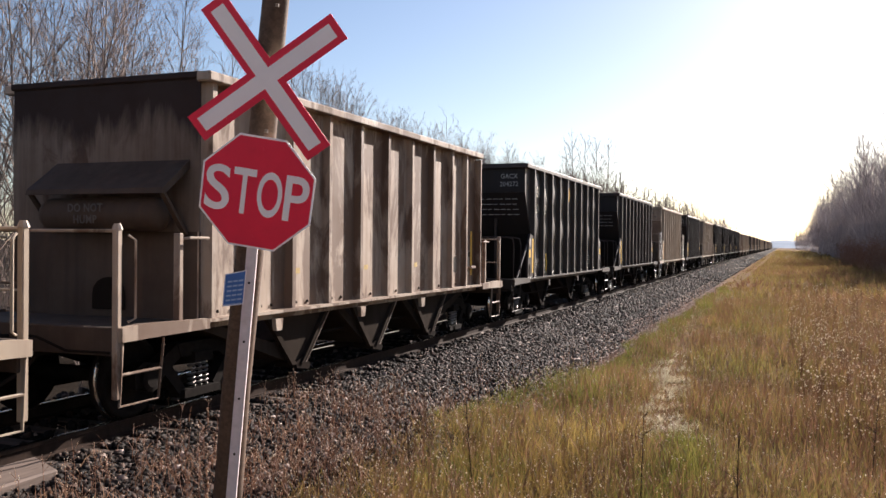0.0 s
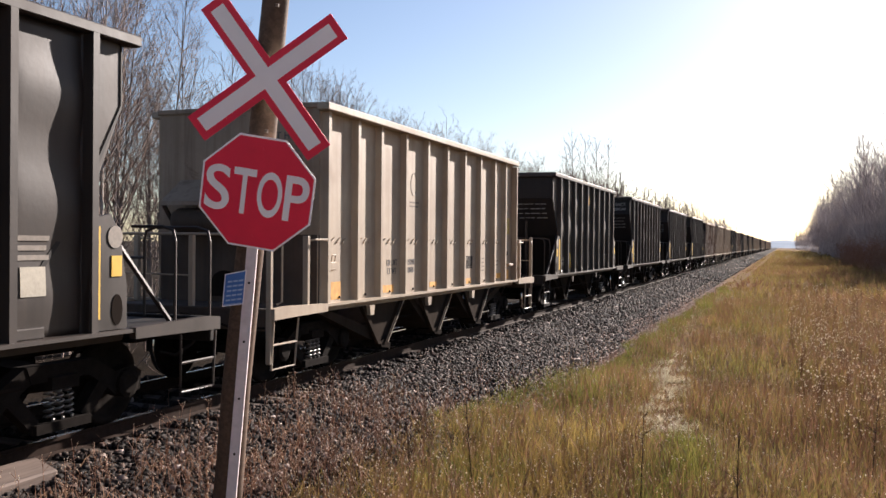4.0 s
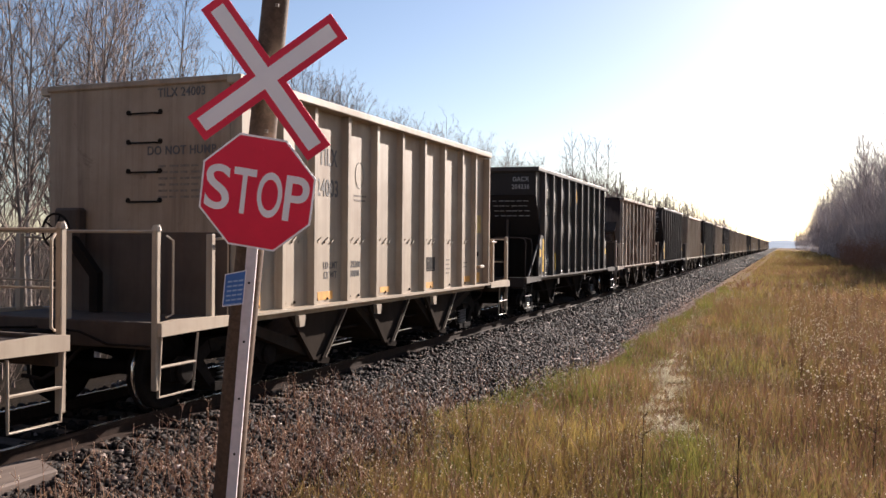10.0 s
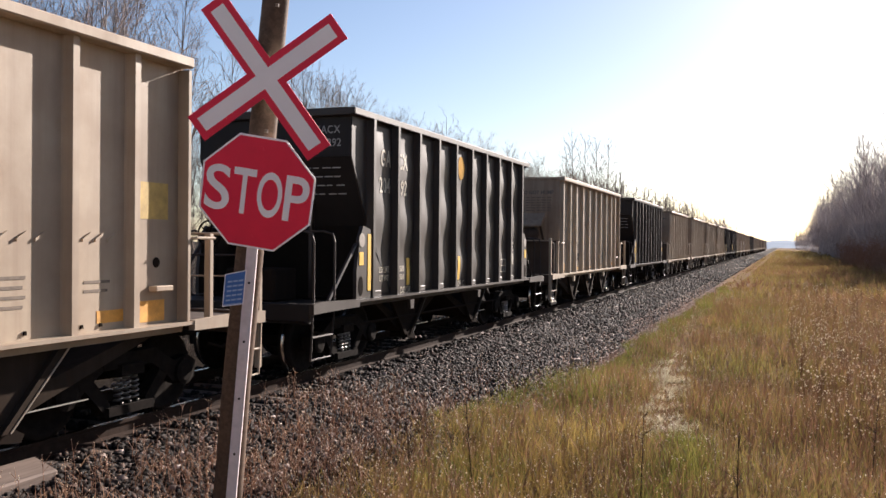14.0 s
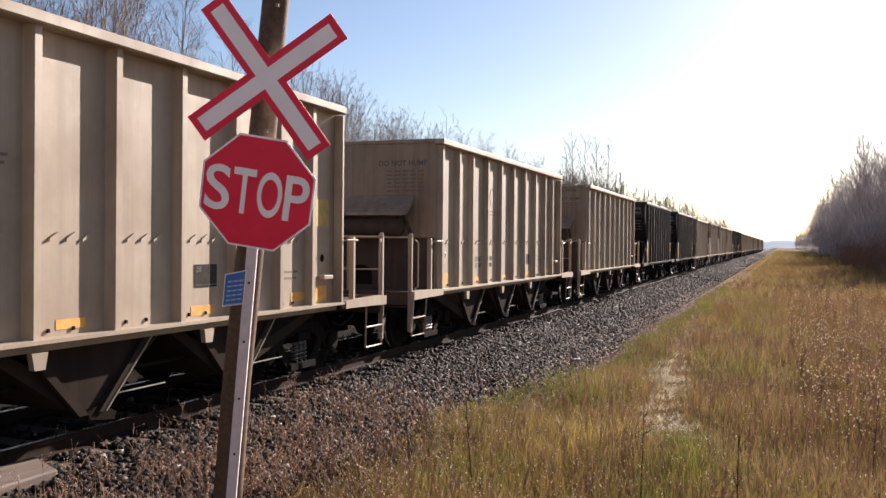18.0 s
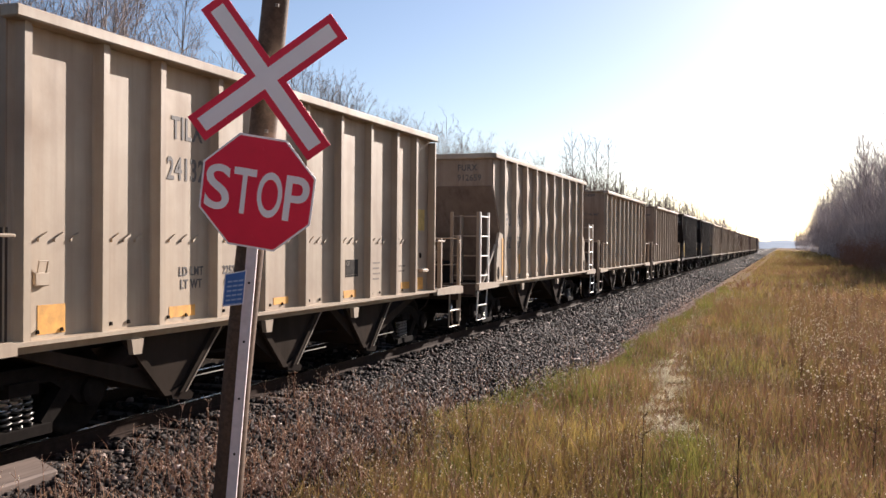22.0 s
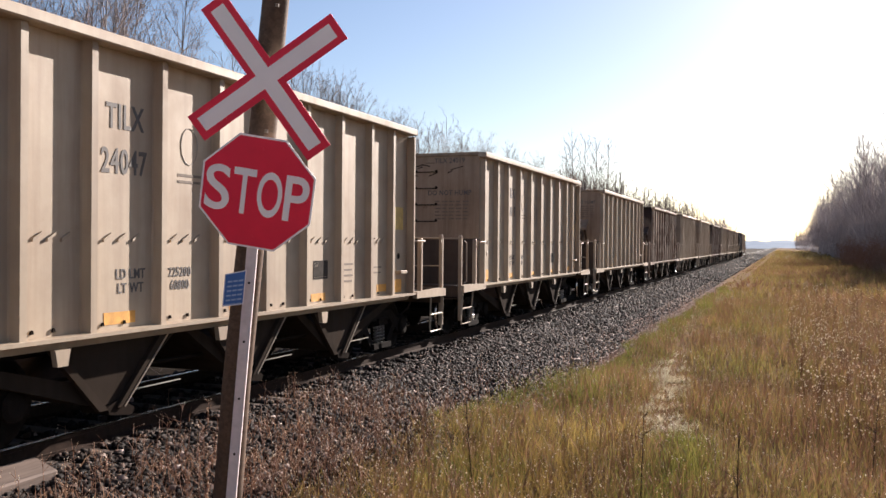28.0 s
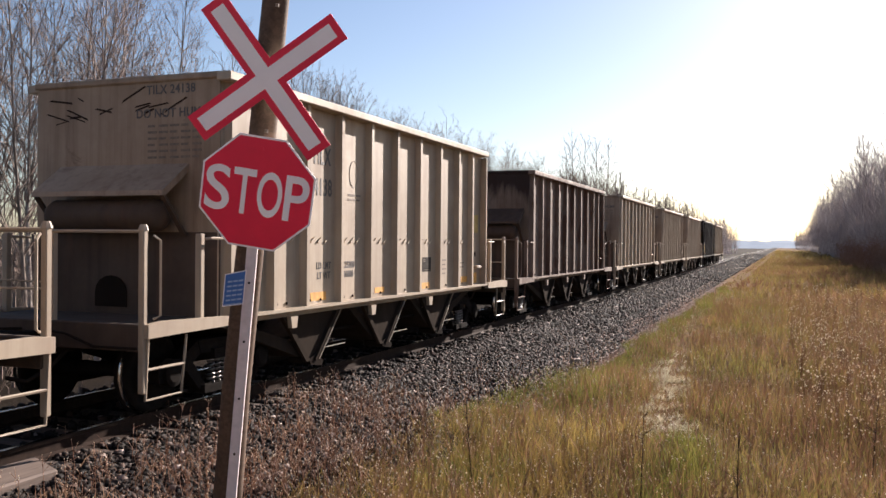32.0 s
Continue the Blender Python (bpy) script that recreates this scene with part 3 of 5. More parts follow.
def add_end(car, at, kind, paint, end_paint, brake_end):
    """Platform, steps, grab irons and coupler ahead of the body; at turns it to the other end."""
    def put(name, bm, mat, label="", smooth=False):
        return part(name, bm, mat, car, label, smooth, at=at)
    shift = 0.30 if paint is RUSTY or paint is DARKRUST else 0.0
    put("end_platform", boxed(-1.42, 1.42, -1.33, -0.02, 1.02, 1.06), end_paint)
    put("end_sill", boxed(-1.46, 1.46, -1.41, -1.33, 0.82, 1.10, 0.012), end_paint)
    for s in (-1, 1):
        put("platform_sill", prism(bmesh.new(), [(-1.41, 0.96), (-1.41, 1.10), (-1.15, 1.12), (-0.02, 1.09), (-0.02, 0.98), (-0.9, 0.97)], "x", s * 1.46, s * 1.54), paint)
        # steps hanging under the corner
        bm = bmesh.new()
        tube(bm, [(s * 1.50, -1.37, 0.95), (s * 1.47, -1.37, 0.33), (s * 1.47, -0.80, 0.33), (s * 1.50, -0.76, 0.95)], 0.016, 6)
        tube(bm, [(s * 1.485, -1.37, 0.64), (s * 1.485, -0.78, 0.64)], 0.016, 6)
        put("sill_step", bm, LADDERW if kind == "C" else paint)
        # cut lever and coupler carrier
        put("cut_lever", tube(bmesh.new(), [(s * 1.42, -1.45, 0.86), (s * 0.9, -1.47, 0.86), (s * 0.55, -1.49, 0.98), (s * 0.12, -1.42, 1.0)], 0.014, 5), UNDER)
    bm = bmesh.new()
    box(bm, -0.11, 0.11, -1.62, -1.2, 0.78, 0.98, 0.02)
    box(bm, -0.17, 0.17, -1.93, -1.60, 0.70, 1.0, 0.05)
    put("coupler", bm, IRON)
    put("air_hose", tube(bmesh.new(), [(0.35, -1.24, 0.80), (0.36, -1.5, 0.62), (0.30, -1.75, 0.50), (0.2, -1.92, 0.56)], 0.022, 6), UNDER)
    if (kind == "A") == brake_end:
        part("brake_wheel", BRAKE_WHEEL, None, car, "dark spoked hand brake wheel", at=at @ pose(-0.95, -0.32, 2.06))
    if kind == "A" and brake_end:
        for k in range(4):
            bm = tube(bmesh.new(), [(-0.08, -0.004, 3.5 - 0.36 * k), (-0.06, -0.05, 3.5 - 0.36 * k), (0.32, -0.05, 3.5 - 0.36 * k), (0.34, -0.004, 3.5 - 0.36 * k)], 0.012, 5)
            for x in (-0.11, 0.37):
                tube(bm, [(x, 0.002, 3.52 - 0.36 * k), (x, -0.014, 3.52 - 0.36 * k)], 0.032, 8)
            put("end_rung", bm, UNDER, "dark bolted end rung")
        put("brake_housing", boxed(-1.15, -0.75, -0.16, 0.0, 1.75, 2.35, 0.03), end_paint)
    elif kind == "A":
        put("end_hood", prism(bmesh.new(), [(0.0, 2.86), (-0.46, 2.52), (-0.48, 2.46), (-0.42, 2.46), (0.0, 2.76)], "x", -0.98 + shift, 0.94 + shift), ENDUP if paint is BEIGE else end_paint)
        for s in (-0.96 + shift, 0.90 + shift):
            put("hood_brace", prism(bmesh.new(), [(-0.44, 2.47), (-0.40, 2.47), (0.0, 2.02), (-0.05, 2.02)], "x", s - 0.03, s + 0.03), end_paint)
        bm = lathe(bmesh.new(), [(-0.86, 0.05), (-0.82, 0.15), (-0.74, 0.19), (0.74, 0.19), (0.82, 0.15), (0.86, 0.05)], shift - 0.05, 18, -0.24, 2.24)
        put("air_reservoir", bm, end_paint, "rust-brown air reservoir cylinder", True)
    if kind == "A":
        for s in (-1, 1):
            bm = boxed(s * 1.45 - 0.036, s * 1.45 + 0.036, -1.425, -1.355, 0.40, 2.06, 0.01)
            tube(bm, [(s * 1.45, -1.39, 2.05), (s * 1.45, -1.39, 2.085), (s * 1.45, -1.39, 2.11)], 0.055, 8, 0.03)
            put("corner_post", bm, paint)
            put("grab_iron", tube(bmesh.new(), [(s * 1.49, -1.28, 1.15), (s * 1.52, -1.21, 1.18), (s * 1.52, -1.21, 1.95), (s * 1.49, -1.28, 2.0)], 0.014, 6), paint)
            put("side_post", boxed(s * 1.42 - 0.04, s * 1.42 + 0.04, -0.46, -0.39, 1.06, 2.03, 0.008), paint)
            put("side_rail", tube(bmesh.new(), [(s * 1.48, -0.42, 1.97), (s * 1.53, -0.38, 1.98), (s * 1.53, -0.05, 1.98), (s * 1.47, 0.0, 1.97)], 0.016, 6), paint)
        put("end_handrail", tube(bmesh.new(), [(-1.45, -1.39, 2.04), (1.45, -1.39, 2.04)], 0.018, 6), paint)
        put("centre_post", boxed(0.22, 0.29, -1.40, -1.33, 1.06, 2.04, 0.008), paint)
        put("chain_rail", tube(bmesh.new(), [(-1.43, -1.37, 1.52), (0.22, -1.37, 1.50)], 0.011, 5), paint)
        if brake_end:
            put("brake_column", prism(bmesh.new(), [(-0.86, 2.0), (-0.70, 2.0), (-0.30, 1.55), (-0.30, 1.07), (-0.42, 1.07), (-0.42, 1.50)], "y", -0.32, -0.22), UNDER)
        if brake_end:
            return
        # Flat dark plate: the shade inside the arched opening, given as colour.
        bm = prism(bmesh.new(), [(shift - 0.19 + 0.24 * math.cos(a), 1.32 + 0.20 * math.sin(a)) for a in (math.pi * k / 8 for k in range(9))] + [(shift - 0.43, 1.14), (shift + 0.05, 1.14)], "y", -0.012, -0.004)
        put("valve_opening", bm, UNDER, "dark flat plate standing for an arched opening")
    else:
        for s in (-1, 1):
            stub = [(0.02, 1.09), (0.02, 1.5), (0.12, 2.0), (0.24, 2.2), (0.50, 2.15), (0.53, 1.09)]
            put("corner_plate", prism(bmesh.new(), stub, "x", s * 1.40, s * 1.46), paint)
            # Oval hole as a dark plate, its inner shade painted on.
            oval = [(0.16 + 0.075 * math.cos(a), 1.28 + 0.15 * math.sin(a)) for a in (2 * math.pi * k / 14 for k in range(14))]
            put("hand_hole", prism(bmesh.new(), oval, "x", s * 1.461, s * 1.466), UNDER)
            if kind == "B":
                put("corner_reflector", boxed(min(s * 1.462, s * 1.468), max(s * 1.462, s * 1.468), 0.10, 0.24, 1.60, 1.80), YELLOW, "yellow reflector")
            put("corner_stripe", boxed(min(s * 1.462, s * 1.468), max(s * 1.462, s * 1.468), 0.39, 0.50, 1.2, 2.08), YELLOW if kind == "B" else ORANGE, "yellow reflector strip")
            disc = [(0.19 + 0.10 * math.cos(a), 1.98 + 0.11 * math.sin(a)) for a in (2 * math.pi * k / 14 for k in range(14))]
            put("corner_disc", prism(bmesh.new(), disc, "x", s * 1.462, s * 1.468), FADEDMARK if paint is BLACK else paint)
            put("corner_brace", tube(bmesh.new(), [(s * 1.38, -0.72, 1.10), (s * 1.40, 0.10, 1.92)], 0.03, 5), paint)
            for a, b in ((-1.30, -0.70),) if kind == "B" else ():
                loop = [(s * 1.47, a, 1.08), (s * 1.47, a, 1.95), (s * 1.44, a, 2.06), (s * 1.30, a, 2.10), (s * 0.72, a, 2.10), (s * 0.60, a, 2.06), (s * 0.57, a, 1.95), (s * 0.57, a, 1.08)]
                put("grab_iron", tube(bmesh.new(), loop, 0.017, 6), paint)
                loop = [(s * 1.47, b, 1.08), (s * 1.47, b, 1.95), (s * 1.44, b, 2.06), (s * 1.30, b, 2.10), (s * 0.9, b, 2.10)]
                put("grab_iron", tube(bmesh.new(), loop, 0.017, 6), paint)
            if kind == "C":
                bm = bmesh.new()
                for y in (-1.17, -0.62):
                    box(bm, s * 1.47 - 0.02, s * 1.47 + 0.02, y - 0.03, y + 0.03, 1.08, 2.62)
                for k in range(4):
                    tube(bm, [(s * 1.47, -1.17, 1.26 + 0.42 * k), (s * 1.47, -0.62, 1.26 + 0.42 * k)], 0.017, 6)
                put("ladder", bm, LADDERW, "white painted steel ladder")
                bm = bmesh.new()
                for x in (1.43, 0.84):
                    box(bm, s * x - 0.03, s * x + 0.03, -1.22, -1.18, 1.08, 2.62)
                for k in range(4):
                    tube(bm, [(s * 1.43, -1.20, 1.26 + 0.42 * k), (s * 0.84, -1.20, 1.26 + 0.42 * k)], 0.015, 6)
                put("end_ladder", bm, paint)
            put("slope_strut", boxed(s * 0.5 - 0.03, s * 0.5 + 0.03, 0.30, 0.38, 1.06, 2.6), paint)
        put("end_handrail", tube(bmesh.new(), [(-0.57, -1.30, 1.75), (0.57, -1.30, 1.75)], 0.016, 6), paint)
        put("brake_box", boxed(-0.35, 0.5, -0.75, -0.1, 1.06, 1.55, 0.03), UNDER)


def hopper_car(kind, paint, label, turned=False, v=0):
    """An open-top hopper car; its origin lies on the rail under the front corner post of the body."""
    car = tagged(new("hopper_car"), label, "railway car", "cars of the freight train")
    rusted = paint is RUSTY or paint is DARKRUST
    top = TOP_B if kind != "A" else TOP_R if rusted else TOP_A
    posts = POSTS_A if kind == "A" else POSTS_B
    end_paint = ENDSHADEDIRT if paint is BEIGE or rusted else BLACKEND
    bounds = [0.0] + posts + [CAR_L]
    panel_meshes = []
    for i, (a, b) in enumerate(zip(bounds, bounds[1:])):
        if kind == "A":
            bm = boxed(1.345, 1.36, a + 0.001, b - 0.001, SILL_Z + 0.05, top - 0.1)
        elif i == 0:
            bm = prism(bmesh.new(), [(0.0, top - 0.1), (0.0, 3.25), (b - 0.05, 2.2), (b, 2.2), (b, top - 0.1)], "x", 1.345, 1.36)
        elif i == len(bounds) - 2:
            bm = prism(bmesh.new(), [(b, top - 0.1), (b, 3.25), (a + 0.05, 2.3), (a, 2.2), (a, top - 0.1)], "x", 1.345, 1.36)
        else:
            bm = bulged_panel(a, b, i, v)
        panel_meshes.append(mesh_of("side_panel", bm, paint, kind != "A" and 0 < i < len(bounds) - 2))
    flip = Matrix.Translation((0, CAR_L, 0)) @ pose(0, 0, 0, 0, 0, 180)
    def post_outline(y):
        out = 1.465 if kind == "A" else 1.48
        return [(1.36, y - 0.075), (1.375, y - 0.06), (out, y - 0.04), (out, y + 0.04), (1.375, y + 0.06), (1.36, y + 0.075)]
    for me in panel_meshes:
        part("side_panel", me, None, car)
    for y in posts:
        part("side_post", prism(bmesh.new(), post_outline(y), "z", SILL_Z + 0.06, top - 0.1), paint, car)
    far = bmesh.new()
    for me in panel_meshes:
        far.from_mesh(me)
    for y in posts:
        prism(far, post_outline(y), "z", SILL_Z + 0.06, top - 0.1)
    part("side_wall", far, paint, car, at=flip)["kind"] = "stuff"
    for m in (Matrix.Identity(4), flip):
        lap = (0.04, 0.0) if kind == "A" else (0.09, 0.17) if m is not flip else (0.17, 0.09)
        part("top_chord", boxed(1.34, 1.535 if kind == "A" else 1.47, -lap[0], CAR_L + lap[1], top - 0.11, top, 0.015), paint, car, at=m)
        bm = prism(bmesh.new(), [(1.33, SILL_Z - 0.06), (1.33, SILL_Z + 0.06), (1.53, SILL_Z + 0.06), (1.53, SILL_Z + 0.025), (1.39, SILL_Z + 0.015), (1.37, SILL_Z - 0.06)], "y", -0.02, CAR_L + 0.02)
        part("side_sill", bm, paint, car, at=m)
    if kind == "A":
        if not rusted:
            clips = bmesh.new()
            for a, b in zip(posts, posts[1:]):
                for k in range(3):
                    y = a + (b - a) * (0.22 + 0.2 * k)
                    prism(clips, [(y, 1.93), (y + 0.10, 1.99), (y + 0.10, 2.02), (y, 1.96)], "x", 1.355, 1.38)
            part("side_clip", clips, paint, car)["kind"] = "stuff"
        bolts = bmesh.new()
        for a, b in zip(posts, posts[1:]):
            for k in (0.22, 0.52):
                y = a + (b - a) * k
                prism(bolts, [(y - 0.018, SILL_Z + 0.10), (y + 0.018, SILL_Z + 0.10), (y + 0.009, SILL_Z + 0.135), (y - 0.009, SILL_Z + 0.135)], "x", 1.359, 1.378)
        part("sill_bolts", bolts, UNDER, car)["kind"] = "stuff"
        part("end_post", boxed(1.36, 1.50, CAR_L - 0.06, CAR_L - 0.005, SILL_Z + 0.06, top - 0.13, 0.006), paint, car)
    else:
        for y in [q for k, q in enumerate(posts) if k not in (1, 4)]:
            part("foot_pad", boxed(1.36, 1.42, y + 0.05, y + 0.40, SILL_Z + 0.06, SILL_Z + 0.16, 0.01), paint, car)
    for at in (Matrix.Identity(4), FAR_END):
        if kind == "A":
            part("end_chord", boxed(-1.40, 1.40, -0.035, 0.05, top - 0.075, top + 0.004, 0.015), RUSTEND if rusted else ENDUP, car, at=at)
        else:
            part("end_chord", boxed(-1.40, 1.40, -0.09, 0.06, top - 0.12, top + 0.005, 0.015), paint, car, at=at)
        if kind == "A":
            part("end_sheet", boxed(-1.37, 1.37, 0.0, 0.02, 2.05, top - 0.075), ENDUP if paint is BEIGE else RUSTEND, car, at=at)
            # The lower sheet takes the end colour already darkened for shade.
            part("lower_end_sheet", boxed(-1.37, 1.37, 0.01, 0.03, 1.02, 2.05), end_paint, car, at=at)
        else:
            bm = prism(bmesh.new(), [(0.0, 3.25), (0.56, 2.2), (1.55, 0.98), (1.60, 1.0), (0.60, 2.22), (0.02, 3.27)], "x", -1.37, 1.37)
            part("slope_sheet", bm, end_paint if kind == "B" else ENDMID, car, at=at)
            part("end_sheet", boxed(-1.37, 1.37, 0.0, 0.02, 3.26, top - 0.11), end_paint if kind == "B" else ENDUP, car, at=at)
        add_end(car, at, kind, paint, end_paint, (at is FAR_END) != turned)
    # floor slopes inside the body
    bm = bmesh.new()
    pockets = (2.35, 4.75, 7.15) if kind == "A" else (2.95, 6.55)
    span = 1.15 if kind == "A" else 1.75
    edges = [0.03 if kind == "A" else 1.5] + [p + span for p in pockets[:-1]] + [CAR_L - (0.03 if kind == "A" else 1.5)]
    for i, p in enumerate(pockets):
        bm = bmesh.new()
        a, b = (edges[0] if i == 0 else edges[i]), edges[i + 1]
        prof = [(a, SILL_Z + 0.08), (a, SILL_Z - 0.02), (p - 0.22, 0.34), (p + 0.22, 0.34), (b, SILL_Z - 0.02), (b, SILL_Z + 0.08), (p + 0.1, 0.50), (p - 0.1, 0.50)]
        cx = 1.0 if kind == "B" else 1.22
        prism(bm, prof, "x", 0.02 - cx, cx - 0.02)
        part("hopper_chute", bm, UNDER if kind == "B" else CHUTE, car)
        # Chute sides use the colours already darkened for shade under the body.
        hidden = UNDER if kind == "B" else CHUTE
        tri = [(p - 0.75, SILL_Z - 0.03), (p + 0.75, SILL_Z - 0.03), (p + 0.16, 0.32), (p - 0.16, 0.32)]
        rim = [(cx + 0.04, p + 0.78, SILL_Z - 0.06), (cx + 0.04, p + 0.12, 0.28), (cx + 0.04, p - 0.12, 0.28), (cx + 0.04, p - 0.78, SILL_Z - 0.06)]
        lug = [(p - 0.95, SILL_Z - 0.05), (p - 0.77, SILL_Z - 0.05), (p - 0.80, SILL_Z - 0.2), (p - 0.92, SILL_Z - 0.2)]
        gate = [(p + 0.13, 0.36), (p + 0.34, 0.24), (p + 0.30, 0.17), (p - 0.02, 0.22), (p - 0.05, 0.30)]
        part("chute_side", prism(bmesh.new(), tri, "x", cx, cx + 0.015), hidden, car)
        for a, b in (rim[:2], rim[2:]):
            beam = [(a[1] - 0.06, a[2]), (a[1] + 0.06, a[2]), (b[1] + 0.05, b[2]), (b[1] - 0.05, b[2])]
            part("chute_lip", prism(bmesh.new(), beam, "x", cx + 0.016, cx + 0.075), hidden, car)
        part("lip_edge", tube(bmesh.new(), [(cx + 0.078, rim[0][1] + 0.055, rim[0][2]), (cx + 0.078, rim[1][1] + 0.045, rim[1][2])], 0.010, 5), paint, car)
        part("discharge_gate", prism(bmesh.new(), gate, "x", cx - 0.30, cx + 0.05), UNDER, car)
        part("gate_rod", tube(bmesh.new(), [(cx - 0.05, p + 0.2, 0.40), (cx - 0.05, p + 1.2, 0.40)], 0.009, 5), STEEL, car)
        part("sill_bracket", prism(bmesh.new(), lug, "x", 1.44, 1.50), paint, car)
        bm = prism(bmesh.new(), tri, "x", -cx - 0.015, -cx)
        tube(bm, [(-x, y, z) for x, y, z in rim[:2]], 0.020, 5)
        prism(bm, lug, "x", -1.50, -1.44)
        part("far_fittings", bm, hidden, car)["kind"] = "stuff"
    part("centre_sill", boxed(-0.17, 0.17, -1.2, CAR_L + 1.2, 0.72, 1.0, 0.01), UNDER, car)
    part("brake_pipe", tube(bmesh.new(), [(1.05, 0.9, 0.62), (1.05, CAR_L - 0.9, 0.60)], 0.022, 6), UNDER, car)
    for y in (0.45, CAR_L - 0.45):
        add_truck(car, y)
    # stencilled bars and patches on the sheets

    def strips(rects, y, z):
        """Flat rectangles (x, y, width, height) about (y, z) as one mesh on the side sheets."""
        bm = bmesh.new()
        for x0, y0, w, h in rects:
            cuts = max(1, int(h / 0.08))
            for k in range(cuts):
                box(bm, x0 - w / 2, x0 + w / 2, y0 - h / 2 + h * k / cuts, y0 - h / 2 + h * (k + 1) / cuts, 0.0, 0.003)
        me = mesh_of("strip", bm, ())
        if kind == "A":
            for q in me.vertices:
                q.co = (1.361 + q.co.z, y + q.co.x, z + q.co.y)
            return me
        return on_sheet(me, y, z, v)

    def patch(name, y, z, w, h, mat, label=""):
        me = strips([(0, 0, w, h)], y, z)
        me.materials.append(mat)
        part(name, me, None, car, label)

    def bars(y, z, w, rows, gap=0.085, h=0.045):
        me = strips([(-0.015 * (r % 2), -gap * r, w - 0.03 * (r % 2), h) for r in range(rows)], y, z)
        me.materials.append(FADEDMARK if kind == "B" else FADEDINK)
        part("small_stencil", me, None, car)["kind"] = "stuff"
    if rusted:
        for y in (2.15, 4.25, 6.25):
            patch("side_reflector", y, 1.56, 0.13, 0.075, YELLOW_FADED, "small faded yellow reflector")
        patch("end_stripe", 9.24, 1.74, 0.09, 0.92, YELLOW, "tall narrow yellow stripe")
        patch("test_panel", 8.14, 1.52, 0.40, 0.30, PANELINK, "dark inspection panel")
        patch("pale_patch", 8.93, 1.55, 0.40, 0.50, BLEACHED, "bleached repainted patch")
        ring = tube(bmesh.new(), [(1.362, y, z) for y, z in ((7.92, 1.35), (8.36, 1.35), (8.36, 1.70), (7.92, 1.70), (7.92, 1.35))], 0.006, 4)
        part("panel_frame", ring, FADEDMARK, car)
    elif kind == "A":
        for y, z, w, h in ((0.52, 1.24, 0.32, 0.26), (2.36, 1.185, 0.44, 0.12), (4.38, 1.18, 0.36, 0.09), (6.34, 1.17, 0.40, 0.11), (8.43, 1.21, 0.36, 0.12), (9.03, 1.22, 0.40, 0.22)):
            patch("sill_stripe", y, z, w, h, ORANGE, "faded orange sill stripe")
        patch("test_panel", 6.40, 1.555, 0.42, 0.26, PANELINK, "dark inspection panel")
        patch("panel_line", 6.40, 1.455, 0.40, 0.012, BLEACHED)
        patch("panel_label", 6.27, 1.63, 0.10, 0.07, BLEACHED)
        patch("owner_patch", 9.05, 2.36, 0.46, 0.38, YELLOW_FADED, "faded yellow painted patch")
        bm = bmesh.new()
        box(bm, 1.361, 1.40, 0.30, 0.46, 1.54, 1.66, 0.008)
        tube(bm, [(1.39, 0.33, 1.66), (1.41, 0.33, 1.76), (1.41, 0.43, 1.76), (1.39, 0.43, 1.66)], 0.009, 5)
        part("card_holder", bm, paint, car)
    if kind == "A":
        part("jack_pad", boxed(1.361, 1.47, 8.98, 9.25, 1.42, 1.48, 0.01), paint, car)
        # Hole drawn as a dark disc, with its shade in the colour.
        part("hand_hole", lathe(bmesh.new(), [(0.0, 0.055), (0.003, 0.055)], 1.361, 14, 9.1, 1.72), UNDER, car, "dark disc standing for a round hole")
    if kind == "A" and not rusted:
        ring = bmesh.new()
        tube(ring, [(1.363, 3.43 + 0.14 * math.cos(a), 2.98 + 0.20 * math.sin(a)) for a in (2 * math.pi * k / 24 for k in range(25))], 0.005, 4)
        part("round_mark", ring, FADEDMARK, car, "faded round painted mark")
        bars(3.45, 2.66, 0.42, 2, 0.07, 0.028)
        bars(7.2, 1.62, 0.40, 4, 0.085, 0.028)
        bars(8.25, 1.55, 0.34, 2, 0.085, 0.028)
        # lettering on the end
        high = 2.84 if turned else 3.30
        bm = bmesh.new()
        for r in range(6):
            for k in range(5):
                box(bm, 0.35 + 0.16 * k, 0.35 + 0.16 * k + (0.13 if (r + k) % 3 else 0.10), -0.006, -0.002, high - 0.075 * r, high - 0.075 * r + 0.028)
        part("small_stencil", bm, FADEDINK, car)["kind"] = "stuff"
    elif kind != "A":
        bars(8.4, 1.96, 0.36, 3)
        for y in (2.18, 4.72, 7.40):
            patch("side_reflector", y, 1.45, 0.13, 0.47, YELLOW if kind == "B" else ORANGE, "yellow reflector strip")
        patch("pale_patch", 8.40, 1.58, 0.28, 0.26, WHITEMARK if kind == "B" else DARKMARK, "square repainted patch")
        me = strips([(0, 0.14, 0.42, 0.02), (0, -0.14, 0.42, 0.02), (-0.2, 0, 0.02, 0.28), (0.2, 0, 0.02, 0.28), (0.04, 0, 0.015, 0.28), (0, 0.0, 0.40, 0.012)], 7.76, 1.44)
        me.materials.append(WHITEMARK if kind == "B" else DARKMARK)
        part("panel_frame", me, None, car, "stencilled square frame")
        if kind == "B":
            bm = bmesh.new()
            rings = [[bm.verts.new((0.18 * f * math.cos(q), 0.235 * f * math.sin(q), 0.003)) for q in (2 * math.pi * k / 20 for k in range(20))] for f in (0.1, 0.4, 0.7, 1.0)]
            bm.faces.new(rings[0])
            for r0, r1 in zip(rings, rings[1:]):
                for k in range(20):
                    bm.faces.new((r0[k], r1[k], r1[(k + 1) % 20], r0[(k + 1) % 20]))
